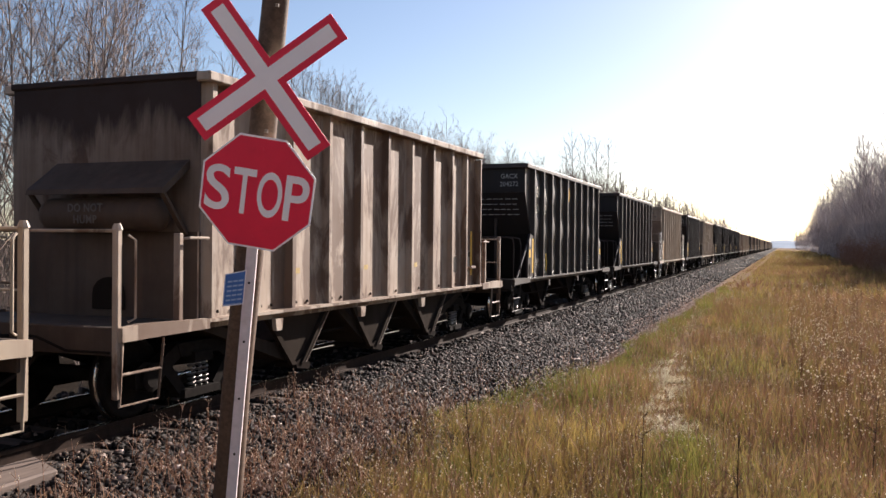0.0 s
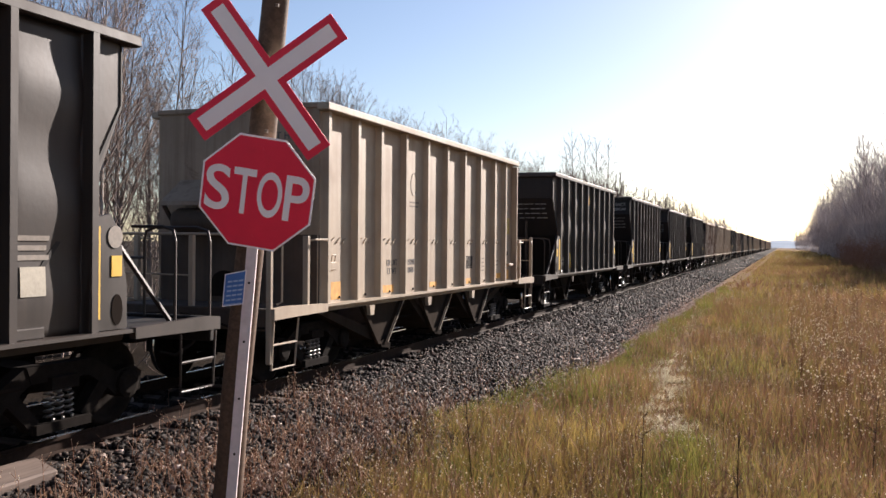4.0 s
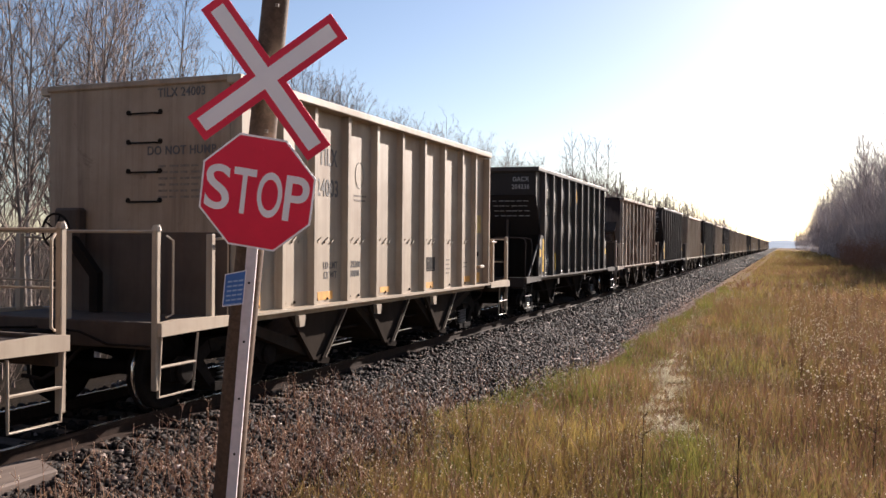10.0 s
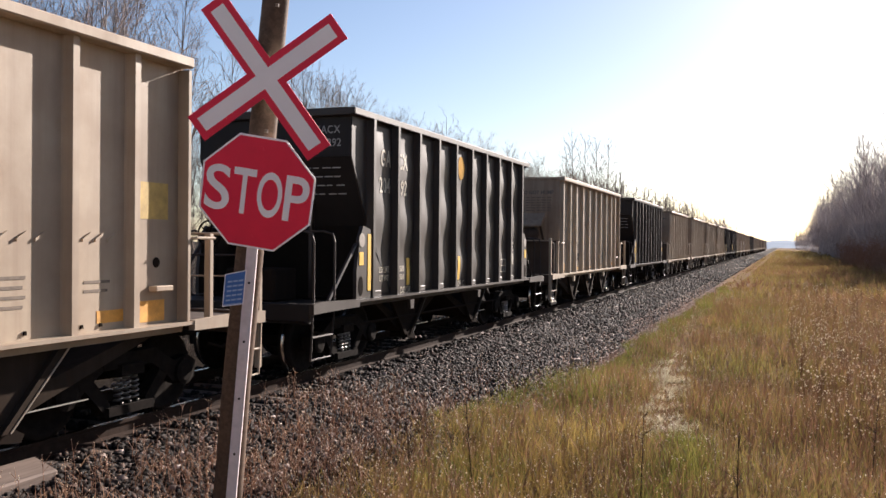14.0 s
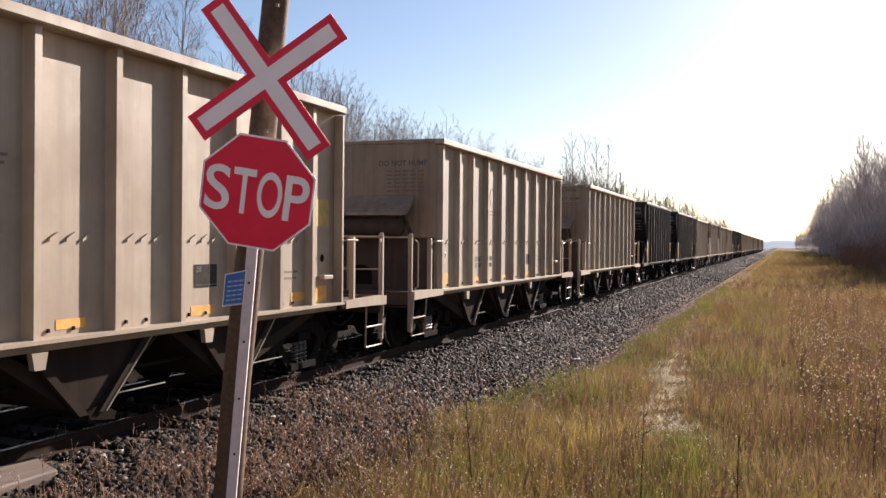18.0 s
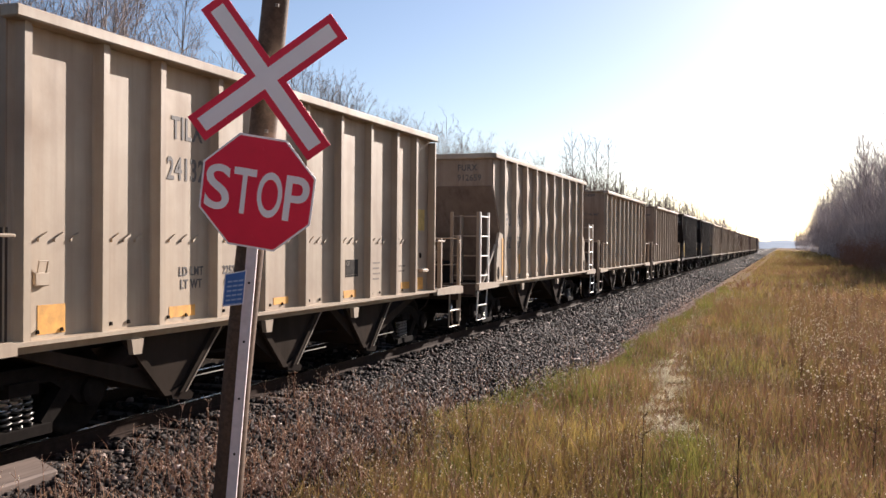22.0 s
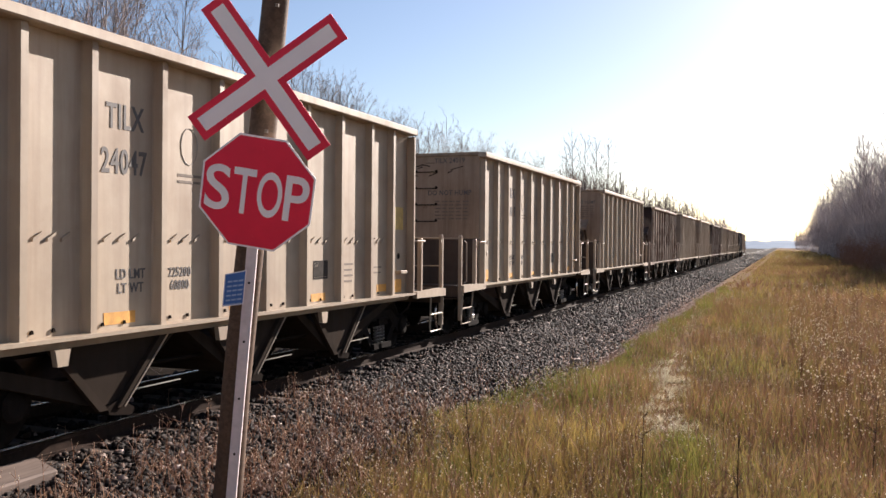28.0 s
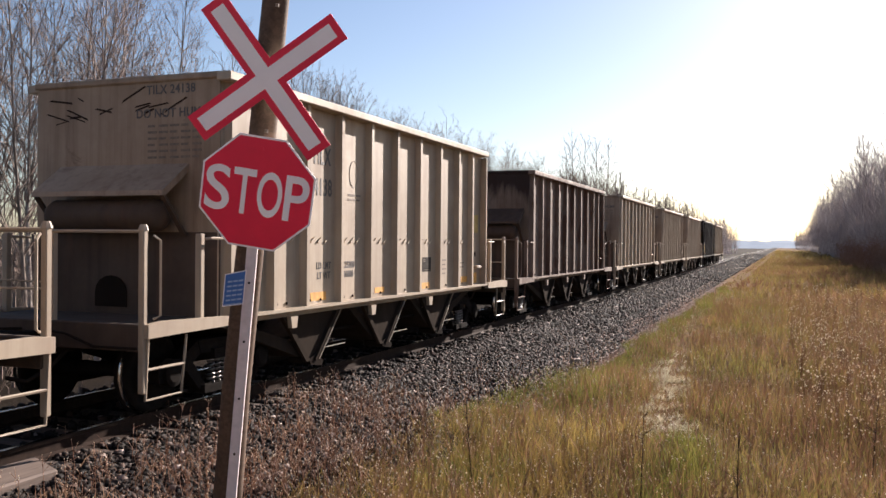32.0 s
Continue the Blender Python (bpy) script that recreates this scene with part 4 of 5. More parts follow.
            dot = on_sheet(mesh_of("paint_dot", bm, DOTPAINT), 4.82, 3.46, v)
            part("paint_dot", dot, None, car, "orange painted dot")
            for at in (Matrix.Identity(4), FAR_END):
                bm = bmesh.new()
                for r in range(4):
                    for k in range(6):
                        z = 3.08 - 0.13 * r
                        y = (3.25 - z) * 0.533
                        box(bm, 0.15 + 0.17 * k, 0.15 + 0.17 * k + (0.14 if (r + k) % 3 else 0.10), y - 0.010, y - 0.004, z, z + 0.05)
                part("small_stencil", bm, DIMMARK, car, at=at)["kind"] = "stuff"
    return car


LABELS = {
    "A": "beige open-top hopper car with straight side posts on rails",
    "R": "rust-stained beige open-top hopper car with straight posts",
    "D": "dark brown rusted open-top hopper car on rails",
    "B": "black open-top hopper car with bulged side panels",
    "F": "beige open-top hopper car with straight side posts, brake wheel ahead",
    "C": "beige bulged-side open-top hopper car with white ladders",
}
MAKE = {"A": ("A", BEIGE), "R": ("A", RUSTY), "D": ("A", DARKRUST), "B": ("B", BLACK), "C": ("C", BEIGE), "F": ("A", BEIGE)}
# the train, from the car at the crossing's near side back to the tail
ORDER = "ARBBCBABBBBRFFBRBABABAAAABBACFABBAAFARFADAAABA"
# how far each car stands ahead of or behind even spacing, metres
SLACK = {-1: 0.05, 0: 0.10, 1: 0.05, 2: 0.02, 3: 0.09, 4: -0.05, 5: 0.05, 6: 0.20, 7: 0.33, 8: 0.30, 9: 0.38, 10: 0.05, 11: -0.10, 12: 0.10, 13: 0.53, 14: 0.12, 15: -0.07, 16: -0.13, 17: 0.03, 18: 0.0, 19: 0.0,
         20: -0.10, 21: 0.03, 22: 0.14, 23: 0.30, 24: 0.40, 25: 0.27, 26: 0.10, 27: 0.06, 28: -0.11, 29: 0.03, 30: 0.21, 31: 0.20, 32: 0.15, 33: 0.14, 34: 0.12, 35: 0.24, 36: 0.13, 37: -0.05, 38: 0.12}
MARKS = {1: ("204", "272"), 4: ("204", "276"), 7: ("204", "240"), 13: ("204", "236"), 15: ("204", "280"), 17: ("204", "292"), 24: ("204", "255"), 25: ("204", "224"), 30: ("204", "248"), 31: ("204", "230"),
         11: "24036", 20: "24130", 23: "24066", 26: "24132", 33: "24047", 34: "24019", 37: "24133", 38: "24138", 28: "24009", 12: "24003"}
for mark in MARKS.values():
    if isinstance(mark, tuple):
        spell([(mark[0], 0.35, WHITEMARK, 0.76, 0.006), (mark[1], 0.35, WHITEMARK, 0.72, 0.006), (mark[0] + mark[1], 0.17, DIMMARK, 0.9, 0.002)])
    else:
        spell([(mark, 0.34, DARKMARK, 0.72, 0.006), ("TILX " + mark, 0.15, DARKMARK, 0.9, 0.002)])
spell([("GA", 0.38, WHITEMARK, 0.72, 0.006), ("CX", 0.38, WHITEMARK, 0.72, 0.006), ("GACX", 0.17, DIMMARK, 0.9, 0.002), ("DOOR", 0.17, WHITEMARK, 0.85, 0.002), ("DOOR C", 0.17, WHITEMARK, 0.85, 0.002), ("DOOR", 0.17, DARKMARK, 0.85, 0.002),
       ("TILX", 0.34, DARKMARK, 0.72, 0.006), ("DO NOT HUMP", 0.15, DARKMARK, 0.9, 0.002), ("DO NOT\nHUMP", 0.13, DARKMARK, 0.9, 0.002), ("LD LMT\nLT WT", 0.14, WHITEMARK, 0.8, 0.002), ("30500\n55500", 0.14, WHITEMARK, 0.85, 0.002),
       ("LD LMT\nLT WT", 0.14, DARKMARK, 0.85, 0.002), ("225200\n60800", 0.14, DARKMARK, 0.85, 0.002), ("FURX", 0.20, DARKMARK, 0.9, 0.002), ("912519", 0.20, DARKMARK, 0.9, 0.002), ("912659", 0.20, DARKMARK, 0.9, 0.002),
       *[(k, 0.42, DARKMARK, 0.85, 0.006) for k in ("FU", "RX")], *[(k, 0.40, DARKMARK, 0.85, 0.006) for k in ("912", "519", "659")], *[(k, 0.40, SIGNWHITE, 0.70, 0.005) for k in "STOP"]])
protos, cars = {}, []
for n, code in enumerate(ORDER, start=-1):
    v = (n * 2) % 3 if code == "B" else 1 if n == 27 else 0
    if (code, v) not in protos:
        protos[code, v] = car = hopper_car(*MAKE[code], LABELS[code], code == "F", v)
    else:
        car = copy_thing(protos[code, v], Matrix.Identity(4))
    cars.append((n, code, v, car))


LAID = {}


def words(car, text, size, mat, y, z, x, width=0.85, v=0):
    me = lettering(text, size, mat, width, 0.006 if size > 0.2 else 0.002)
    if x < 1.40:
        part("lettering", me, None, car, "stencilled lettering", at=Matrix.Translation((x, y, z)) @ SIDE_TURN)["kind"] = "stuff"
        return
    key = (me.name, y, z, v)
    if key not in LAID:
        LAID[key] = on_sheet(me.copy(), y, z, v)
    part("lettering", LAID[key], None, car, "stencilled lettering")["kind"] = "stuff"


def end_words(car, text, size, mat, x, z, width=0.9):
    part("lettering", lettering(text, size, mat, width, 0.006 if size > 0.2 else 0.002), None, car, "stencilled lettering", at=Matrix.Translation((x, -0.006, z)) @ END_TURN)["kind"] = "stuff"


for n, code, v, car in cars:
    mark = MARKS.get(n)
    if code == "B":
        if mark:
            for text, size, y, z, w in (("GA", 0.38, 1.21, 3.31, 0.72), ("CX", 0.38, 1.89, 3.31, 0.72), (mark[0], 0.35, 1.20, 2.87, 0.76), (mark[1], 0.35, 1.90, 2.87, 0.72)):
                words(car, text, size, WHITEMARK, y, z, 1.452, w, v)
            end_words(car, "GACX", 0.17, DIMMARK, 0.95, 3.66)
            end_words(car, mark[0] + mark[1], 0.17, DIMMARK, 0.95, 3.46)
        words(car, "DOOR", 0.17, WHITEMARK, 2.08, 1.13, 1.457, 0.85, v)
        words(car, "DOOR C", 0.17, WHITEMARK, 4.78, 1.13, 1.457, 0.85, v)
        words(car, "LD LMT\nLT WT", 0.14, WHITEMARK, 1.19, 1.43, 1.452, 0.8, v)
        words(car, "30500\n55500", 0.14, WHITEMARK, 1.84, 1.43, 1.452, 0.85, v)
    elif code == "C":
        last = "519" if n == 3 else "659"
        for text, size, y, z in (("FU", 0.42, 1.14, 2.50), ("RX", 0.42, 1.95, 2.50), ("912", 0.40, 1.14, 1.96), (last, 0.40, 1.97, 1.96)):
            words(car, text, size, DARKMARK, y, z, 1.452, 0.85, v)
        end_words(car, "FURX", 0.20, DARKMARK, 0.75, 3.66)
        end_words(car, "912" + last, 0.20, DARKMARK, 0.80, 3.43)
        words(car, "DOOR", 0.17, DARKMARK, 2.08, 1.13, 1.457, 0.85, v)
    else:
        if mark:
            words(car, "TILX", 0.34, DARKMARK, 2.42, 3.15, 1.363, 0.72)
            words(car, mark, 0.34, DARKMARK, 2.41, 2.71, 1.363, 0.72)
            end_words(car, "TILX " + mark, 0.15, DARKMARK, 0.68, 3.74)
        if code in "AF":
            end_words(car, "DO NOT HUMP", 0.15, DARKMARK, 0.68, 3.46 if code == "A" else 3.04)
            words(car, "LD LMT\nLT WT", 0.14, DARKMARK, 2.51, 1.54, 1.363, 0.85)
            words(car, "225200\n60800", 0.14, DARKMARK, 3.28, 1.54, 1.363, 0.85)
        else:
            part("lettering", lettering("DO NOT\nHUMP", 0.13, DARKMARK, 0.9, 0.002), None, car, "stencilled lettering", at=Matrix.Translation((0.15, -0.436, 2.24)) @ END_TURN)["kind"] = "stuff"



def smudges(car, marks, at, mat, label):
    """Hand-drawn marks (x, z, width, height, tilt) as thin flat strokes on a sheet."""
    bm = bmesh.new()
    for x, z, w, h, tilt in marks:
        c, sn = math.cos(tilt), math.sin(tilt)
        prism(bm, [(x + a * c - b * sn, z + a * sn + b * c) for a, b in ((-w / 2, -h / 2), (w / 2, -h * 0.4), (w * 0.45, h / 2), (-w * 0.4, h * 0.4))], "y", -0.004, -0.001)
    part("paint_marks", bm, mat, car, label, at=at)["kind"] = "stuff"


side_face = Matrix.Translation((1.3615, 0, 0)) @ pose(0, 0, 0, 0, 0, 90)
mark_rng = random.Random(12)
for n, code, v, car in cars:
    if n == 35:
        smudges(car, [(6.02, 2.27, 0.05, 0.26, 0.2), (6.12, 2.23, 0.04, 0.14, 0.0), (6.22, 2.22, 0.04, 0.16, -0.2), (6.33, 2.20, 0.05, 0.18, 0.1), (6.27, 1.83, 0.50, 0.16, 0.05), (6.5, 1.72, 0.04, 0.22, 0.1)], side_face, DARKMARK, "dark sprayed paint marks")
    if n in (16, 21, 34, 38):
        smudges(car, [(mark_rng.uniform(-1.1, 0.9), mark_rng.uniform(3.40, 3.72), mark_rng.uniform(0.10, 0.42), mark_rng.uniform(0.012, 0.03), mark_rng.uniform(-0.5, 0.5)) for k in range(16)], Matrix.Identity(4), RAILRUST, "rusty scratches")

# ================= crossing sign =================
SIGN = Matrix(((0.925, 0.217, 0.313, -3.235), (0.347, -0.141, -0.927, 4.978), (-0.157, 0.966, -0.206, 2.269), (0, 0, 0, 1)))
SIGN = Matrix.Translation(SIGN.translation) @ SIGN.to_3x3().to_quaternion().to_matrix().to_4x4()
crossing_sign = tagged(new("railway_crossing_sign"), "leaning wooden pole with red-edged crossbuck and stop sign", "sign")
crossing_sign.matrix_basis = SIGN


def flat(outline, z0, z1):
    return prism(bmesh.new(), outline, "z", z0, z1)


def octagon(h):
    a = h * math.tan(math.pi / 8)
    return [(-a, h), (a, h), (h, a), (h, -a), (a, -h), (-a, -h), (-h, -a), (-h, a)]


def cross(length, width, cx, cy, turn):
    a, w = length / 2, width / 2
    pts = [(w, w), (w, a), (-w, a), (-w, w), (-a, w), (-a, -w), (-w, -w), (-w, -a), (w, -a), (w, -w), (a, -w), (a, w)]
    c, s = math.cos(turn), math.sin(turn)
    return [(cx + x * c - y * s, cy + x * s + y * c) for x, y in pts]


bm = bmesh.new()
tube(bm, [(0.040, -3.0, -0.13), (0.013, -2.2, -0.13), (-0.018, -1.4, -0.13), (-0.031, -0.5, -0.13), (-0.040, 0.4, -0.13), (-0.055, 1.24, -0.13), (-0.10, 2.4, -0.13)], 0.109, 16, 0.082)
part("pole", bm, POLEWOOD, crossing_sign, "weathered brown wooden pole", True)
bm = bmesh.new()
for k in range(5):
    a, b = random.Random(k).uniform(0, 6.2), -2.0 + 0.8 * k
    tube(bm, [(0.02 - 0.037 * b / 1.2, b, -0.025), (0.02 - 0.037 * b / 1.2, b + 0.02, -0.022)], 0.012, 6)
part("pole_nails", bm, STEEL, crossing_sign)
ch = [(-0.036, 0.0), (0.036, 0.0), (0.036, -0.02), (0.030, -0.02), (0.030, -0.006), (-0.030, -0.006), (-0.030, -0.02), (-0.036, -0.02)]
bm = prism(bmesh.new(), ch, "y", -2.55, 0.2)
bmesh.ops.rotate(bm, verts=bm.verts, cent=(0, 0, 0), matrix=Matrix.Rotation(radians(1.8), 3, "Z"))
bmesh.ops.translate(bm, verts=bm.verts, vec=(-0.004, 0, -0.006))
post = part("channel_post", bm, GALV, crossing_sign, "pale galvanised channel post")
for k in range(5):
    part("bolt", tube(bmesh.new(), [(0.015 + 0.013 * k, -0.62 - 0.42 * k, -0.008), (0.015 + 0.013 * k, -0.62 - 0.42 * k, -0.001)], 0.009, 6), UNDER, post)
stop = part("stop_plate", flat(octagon(0.375), 0.0, 0.004), SIGNWHITE, crossing_sign, "white-edged stop sign plate")
part("stop_face", flat(octagon(0.362), 0.0042, 0.0056), SIGNRED, stop, "red stop sign face")
for letter, x, w in (("S", -0.262, 0.165), ("T", -0.088, 0.150), ("O", 0.085, 0.165), ("P", 0.264, 0.160)):
    me = lettering(letter, 0.40, SIGNWHITE, 0.70, 0.005)
    lo = [min(v.co[k] for v in me.vertices) for k in (0, 1)]
    hi = [max(v.co[k] for v in me.vertices) for k in (0, 1)]
    for v in me.vertices:
        v.co.x = (v.co.x - (lo[0] + hi[0]) / 2) / (hi[0] - lo[0]) * w
        v.co.y = (v.co.y - (lo[1] + hi[1]) / 2) / (hi[1] - lo[1]) * 0.305
    part("stop_letter", me, None, stop, "white letter of the word STOP", at=pose(x, 0.0, 0.0078))
for y in (0.30, -0.30):
    part("bolt", tube(bmesh.new(), [(0.0, y, 0.004), (0.0, y, 0.009)], 0.012, 8), SIGNRED, stop)
bm = flat(cross(1.15, 0.185, -0.022, 0.75, radians(-1.5 + 45)), 0.012, 0.018)
for f in bm.faces:
    f.material_index = 1 if f.calc_center_median().z < 0.013 else 0
buck = part("crossbuck", mesh_of("crossbuck", bm, (SIGNRED, SIGNBACK)), None, crossing_sign, "red-bordered railway crossbuck")
part("crossbuck_face", flat(cross(1.055, 0.098, -0.022, 0.75, radians(-1.5 + 45)), 0.0182, 0.0195), SIGNWHITE, buck, "white reflective crossbuck face")
plate = part("notice_plate", flat([(-0.15, -0.585), (-0.008, -0.53), (-0.004, -0.772), (-0.145, -0.815)], 0.004, 0.008), SIGNWHITE, crossing_sign, "small blue notice plate")
part("notice_face", flat([(-0.144, -0.589), (-0.014, -0.539), (-0.010, -0.766), (-0.139, -0.805)], 0.0082, 0.009), BLUE, plate, "blue notice face with small pale lettering")
bm = bmesh.new()
for r in range(6):
    y = -0.60 - 0.033 * r
    for k in range(3):
        x0 = -0.125 + 0.037 * k
        prism(bm, [(x0, y - 0.012 + 0.3 * (x0 + 0.07)), (x0 + 0.030, y - 0.003 + 0.3 * (x0 + 0.07)), (x0 + 0.030, y - 0.015 + 0.3 * (x0 + 0.07)), (x0, y - 0.024 + 0.3 * (x0 + 0.07))], "z", 0.0092, 0.0098)
part("notice_lines", bm, BLUETEXT, plate)

# ================= trees =================
def segments_mesh(name, segs, sides, material):
    """Tapered bars for a list of (x0 y0 z0 r0, x1 y1 z1 r1)."""
    s = np.asarray(segs, float)
    p, q, r0, r1 = s[:, 0:3], s[:, 4:7], s[:, 3], s[:, 7]
    d = q - p
    d /= np.linalg.norm(d, axis=1, keepdims=True) + 1e-9
    ref = np.where(np.abs(d[:, 2:3]) > 0.9, [[1.0, 0, 0]], [[0, 0, 1.0]])
    u = np.cross(d, ref)
    u /= np.linalg.norm(u, axis=1, keepdims=True)
    w = np.cross(d, u)
    ang = 2 * np.pi * np.arange(sides) / sides
    ring = u[:, None] * np.cos(ang)[None, :, None] + w[:, None] * np.sin(ang)[None, :, None]
    lo = p[:, None] + ring * r0[:, None, None]
    hi = q[:, None] + ring * r1[:, None, None]
    verts = np.concatenate([lo, hi], 1).reshape(-1, 3)
    base = np.arange(len(s))[:, None] * 2 * sides
    k = np.arange(sides)
    f = np.stack([base + k, base + (k + 1) % sides, base + sides + (k + 1) % sides, base + sides + k], -1).reshape(-1, 4)
    return quick_mesh(name, verts, f, material)


def grow(rng, h, limbs=24, subs=5, twigs=4, spread=0.30, first=0.25):
    """Trunk and limb segments of one bare tree of height h."""
    trunk, limb = [], []
    p, r = np.array([0.0, 0.0, 0.0]), 0.0085 * h + 0.008
    lean = rng.normal(0, 0.035, 2)
    line = [p]
    n = 9
    for i in range(n):
        q = p + np.array([lean[0] + rng.normal(0, 0.03), lean[1] + rng.normal(0, 0.03), 1.0]) * h / n
        r2 = r * 0.80
        trunk.append((*p, r, *q, r2))
        p, r = q, r2
        line.append(q)
    line = np.array(line)
    for k in range(limbs):
        f = first + (1 - first) * (k + rng.uniform(0, 1)) / limbs
        o = np.array([np.interp(f * n, np.arange(n + 1), line[:, a]) for a in range(3)])
        a = k * 2.4 + rng.uniform(-0.5, 0.5)
        up = rng.uniform(1.0, 2.1)
        d = np.array([math.cos(a), math.sin(a), up])
        d /= np.linalg.norm(d)
        length = h * spread * (1.15 - f) * rng.uniform(0.7, 1.25) + 0.25
        rr = 0.0019 * h * (1.2 - f) + 0.005
        m = o + d * length * 0.5
        e = m + (d + np.array([0, 0, 0.35]) + rng.normal(0, 0.12, 3)) * length * 0.5
        limb.append((*o, rr, *m, rr * 0.65))
        limb.append((*m, rr * 0.65, *e, rr * 0.3))
        for j in range(subs):
            g = rng.uniform(0.25, 1.0)
            b = o + (m - o) * (g / 0.5) if g < 0.5 else m + (e - m) * (g - 0.5) / 0.5
            dd = d + rng.normal(0, 0.55, 3) + np.array([0, 0, 0.3])
            dd /= np.linalg.norm(dd)
            ll = length * rng.uniform(0.25, 0.5)
            c = b + dd * ll
            limb.append((*b, rr * 0.42, *c, rr * 0.2))
            for t in range(twigs):
                v = b + (c - b) * rng.uniform(0.3, 1.0)
                w = dd + rng.normal(0, 0.6, 3) + np.array([0, 0, 0.25])
                w /= np.linalg.norm(w)
                x = v + w * ll * rng.uniform(0.35, 0.7)
                limb.append((*v, rr * 0.22, *x, 0.0026))
    return trunk, limb


rng = np.random.default_rng(11)
tree_kinds = []
for k in range(7):
    h = (9.0, 10.5, 8.0, 11.0, 9.5, 7.0, 10.0)[k]
    trunk, limb = grow(rng, h, 28 + 3 * (k % 3), 5, 5, (0.28, 0.31, 0.34)[k % 3])
    tree_kinds.append((segments_mesh("trunk", trunk, 6, PALEBARK if k in (0, 2, 5) else BARK), segments_mesh("crown", limb, 3, TWIG)))

for k in range(2):
    trunk, limb = grow(rng, 10.2, 28, 4, 3, 0.27, 0.36)
    limb = np.array(limb)
    limb[:, [3, 7]] *= 1.5
    tree_kinds.append((segments_mesh("trunk", trunk, 6, BARK), segments_mesh("crown", limb, 3, TWIG)))


def tree(kind, x, y, size, turn, label):
    t = tagged(new("tree"), label, "tree", "bare trees behind the track")
    t.matrix_basis = pose(x, y, float(land(x, y)) - 0.1, 0, 0, turn) @ Matrix.Diagonal((size, size, size, 1))
    part("trunk", tree_kinds[kind][0], None, t)
    part("crown", tree_kinds[kind][1], None, t)
    return t


for k in range(190):
    y = 3 + 118 * (k + rng.uniform(0, 1)) / 190
    x = -17.0 - 7.0 * rng.random() - (0.02 * y)
    kind = int(rng.integers(0, 7))
    if y < 30 and k % 3 == 1:
        continue
    high = (9.0, 10.5, 8.0, 11.0, 9.5, 7.0, 10.0)[kind]
    tree(kind, x, y, rng.uniform(9.0, 10.8) / high * (1.15 if y < 24 else 1.0), rng.uniform(0, 360), "bare birch with pale bark behind the track" if kind in (0, 2, 5) else "tall bare leafless deciduous tree behind the track")
for k in range(6):
    y = 19 + 14 * (k + rng.uniform(0, 1)) / 9
    kind = int(rng.integers(0, 7))
    high = (9.0, 10.5, 8.0, 11.0, 9.5, 7.0, 10.0)[kind]
    tree(kind, -17.5 - 4.5 * rng.random(), y, rng.uniform(10.5, 12.0) / high, rng.uniform(0, 360), "tall slender bare tree standing over its neighbours")
for x, y, s in ((-19.0, 82, 1.17), (-20.5, 92, 1.42), (-21.0, 98, 1.48), (-21.4, 105, 1.54), (-20.8, 112, 1.56)):
    tree(7 + int(y) % 2, x, y, s, rng.uniform(0, 360), "very tall bare poplar standing over the treeline")


def woods(name, label, count, x0, x1, y0, y1, h0, h1, limbs, subs, twigs, material, thick=1.0, spread=0.32):
    segs = []
    for k in range(count):
        t, l = grow(rng, rng.uniform(h0, h1), limbs, subs, twigs, spread, 0.08)
        s = np.array(t[::2] + l)
        s[:, 3] *= thick
        s[:, 7] *= thick
        x, y = rng.uniform(x0, x1), y0 + (y1 - y0) * rng.random()
        off = np.array([x, y, float(land(x, y)) - 0.2, 0])
        s[:, :4] += off
        s[:, 4:] += off
        segs.append(s)
    ob = new(name, segments_mesh(name, np.concatenate(segs), 3, material))
    return tagged(ob, label, "woods", kind="stuff")


woods("back_woods", "bare woods standing thick behind the first trees", 300, -36, -20, 12, 150, 9.5, 11.7, 13, 4, 3, TWIG, 0.85, 0.24)
# Unseen woods behind the camera, added to cut the sky's fill light.
woods("rear_woods", "unseen woods added behind the camera to hold back sky light", 40, -40, -16, -110, 3, 9, 13, 16, 4, 2, FARTWIG, 2.2, 0.34)
woods("rear_woods", "unseen woods added behind the camera to hold back sky light", 40, 11, 34, -110, 20, 9, 15, 16, 4, 2, FARTWIG, 2.2, 0.34)
woods("far_woods", "bare woods far along the left of the track", 190, -34, -19, 112, 230, 10.5, 13.5, 18, 3, 2, TWIG, 3.0)
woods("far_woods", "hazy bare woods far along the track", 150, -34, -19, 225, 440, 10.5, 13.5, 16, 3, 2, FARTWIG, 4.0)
woods("undergrowth", "bare brush under the trees behind the track", 420, -24, -12.0, 0, 110, 1.0, 4.0, 8, 3, 2, TWIG, 1.2, 0.5)
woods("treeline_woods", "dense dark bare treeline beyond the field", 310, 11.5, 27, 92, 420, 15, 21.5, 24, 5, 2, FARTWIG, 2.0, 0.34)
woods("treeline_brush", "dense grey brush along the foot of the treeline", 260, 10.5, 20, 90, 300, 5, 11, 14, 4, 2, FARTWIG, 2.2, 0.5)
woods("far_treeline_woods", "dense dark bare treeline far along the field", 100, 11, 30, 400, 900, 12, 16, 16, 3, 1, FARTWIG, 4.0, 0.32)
woods("thicket", "brown leafless thicket at the edge of the field", 300, 7.5, 13, 52, 150, 1.0, 3.8, 9, 4, 2, WEED, 1.6, 0.5)

# distant tree belt across the end of the line
bm = bmesh.new()
n = 160
lo, hi = [], []
brng = random.Random(9)
for i in range(n + 1):
    x = -500 + 1000 * i / n
    h = 9 + 5 * noise.noise((x * 0.012, 3.1, 0)) + 3 * noise.noise((x * 0.08, 1.1, 0)) + brng.uniform(-0.7, 0.7)
    lo.append((x, -2))
    hi.append((x, h))
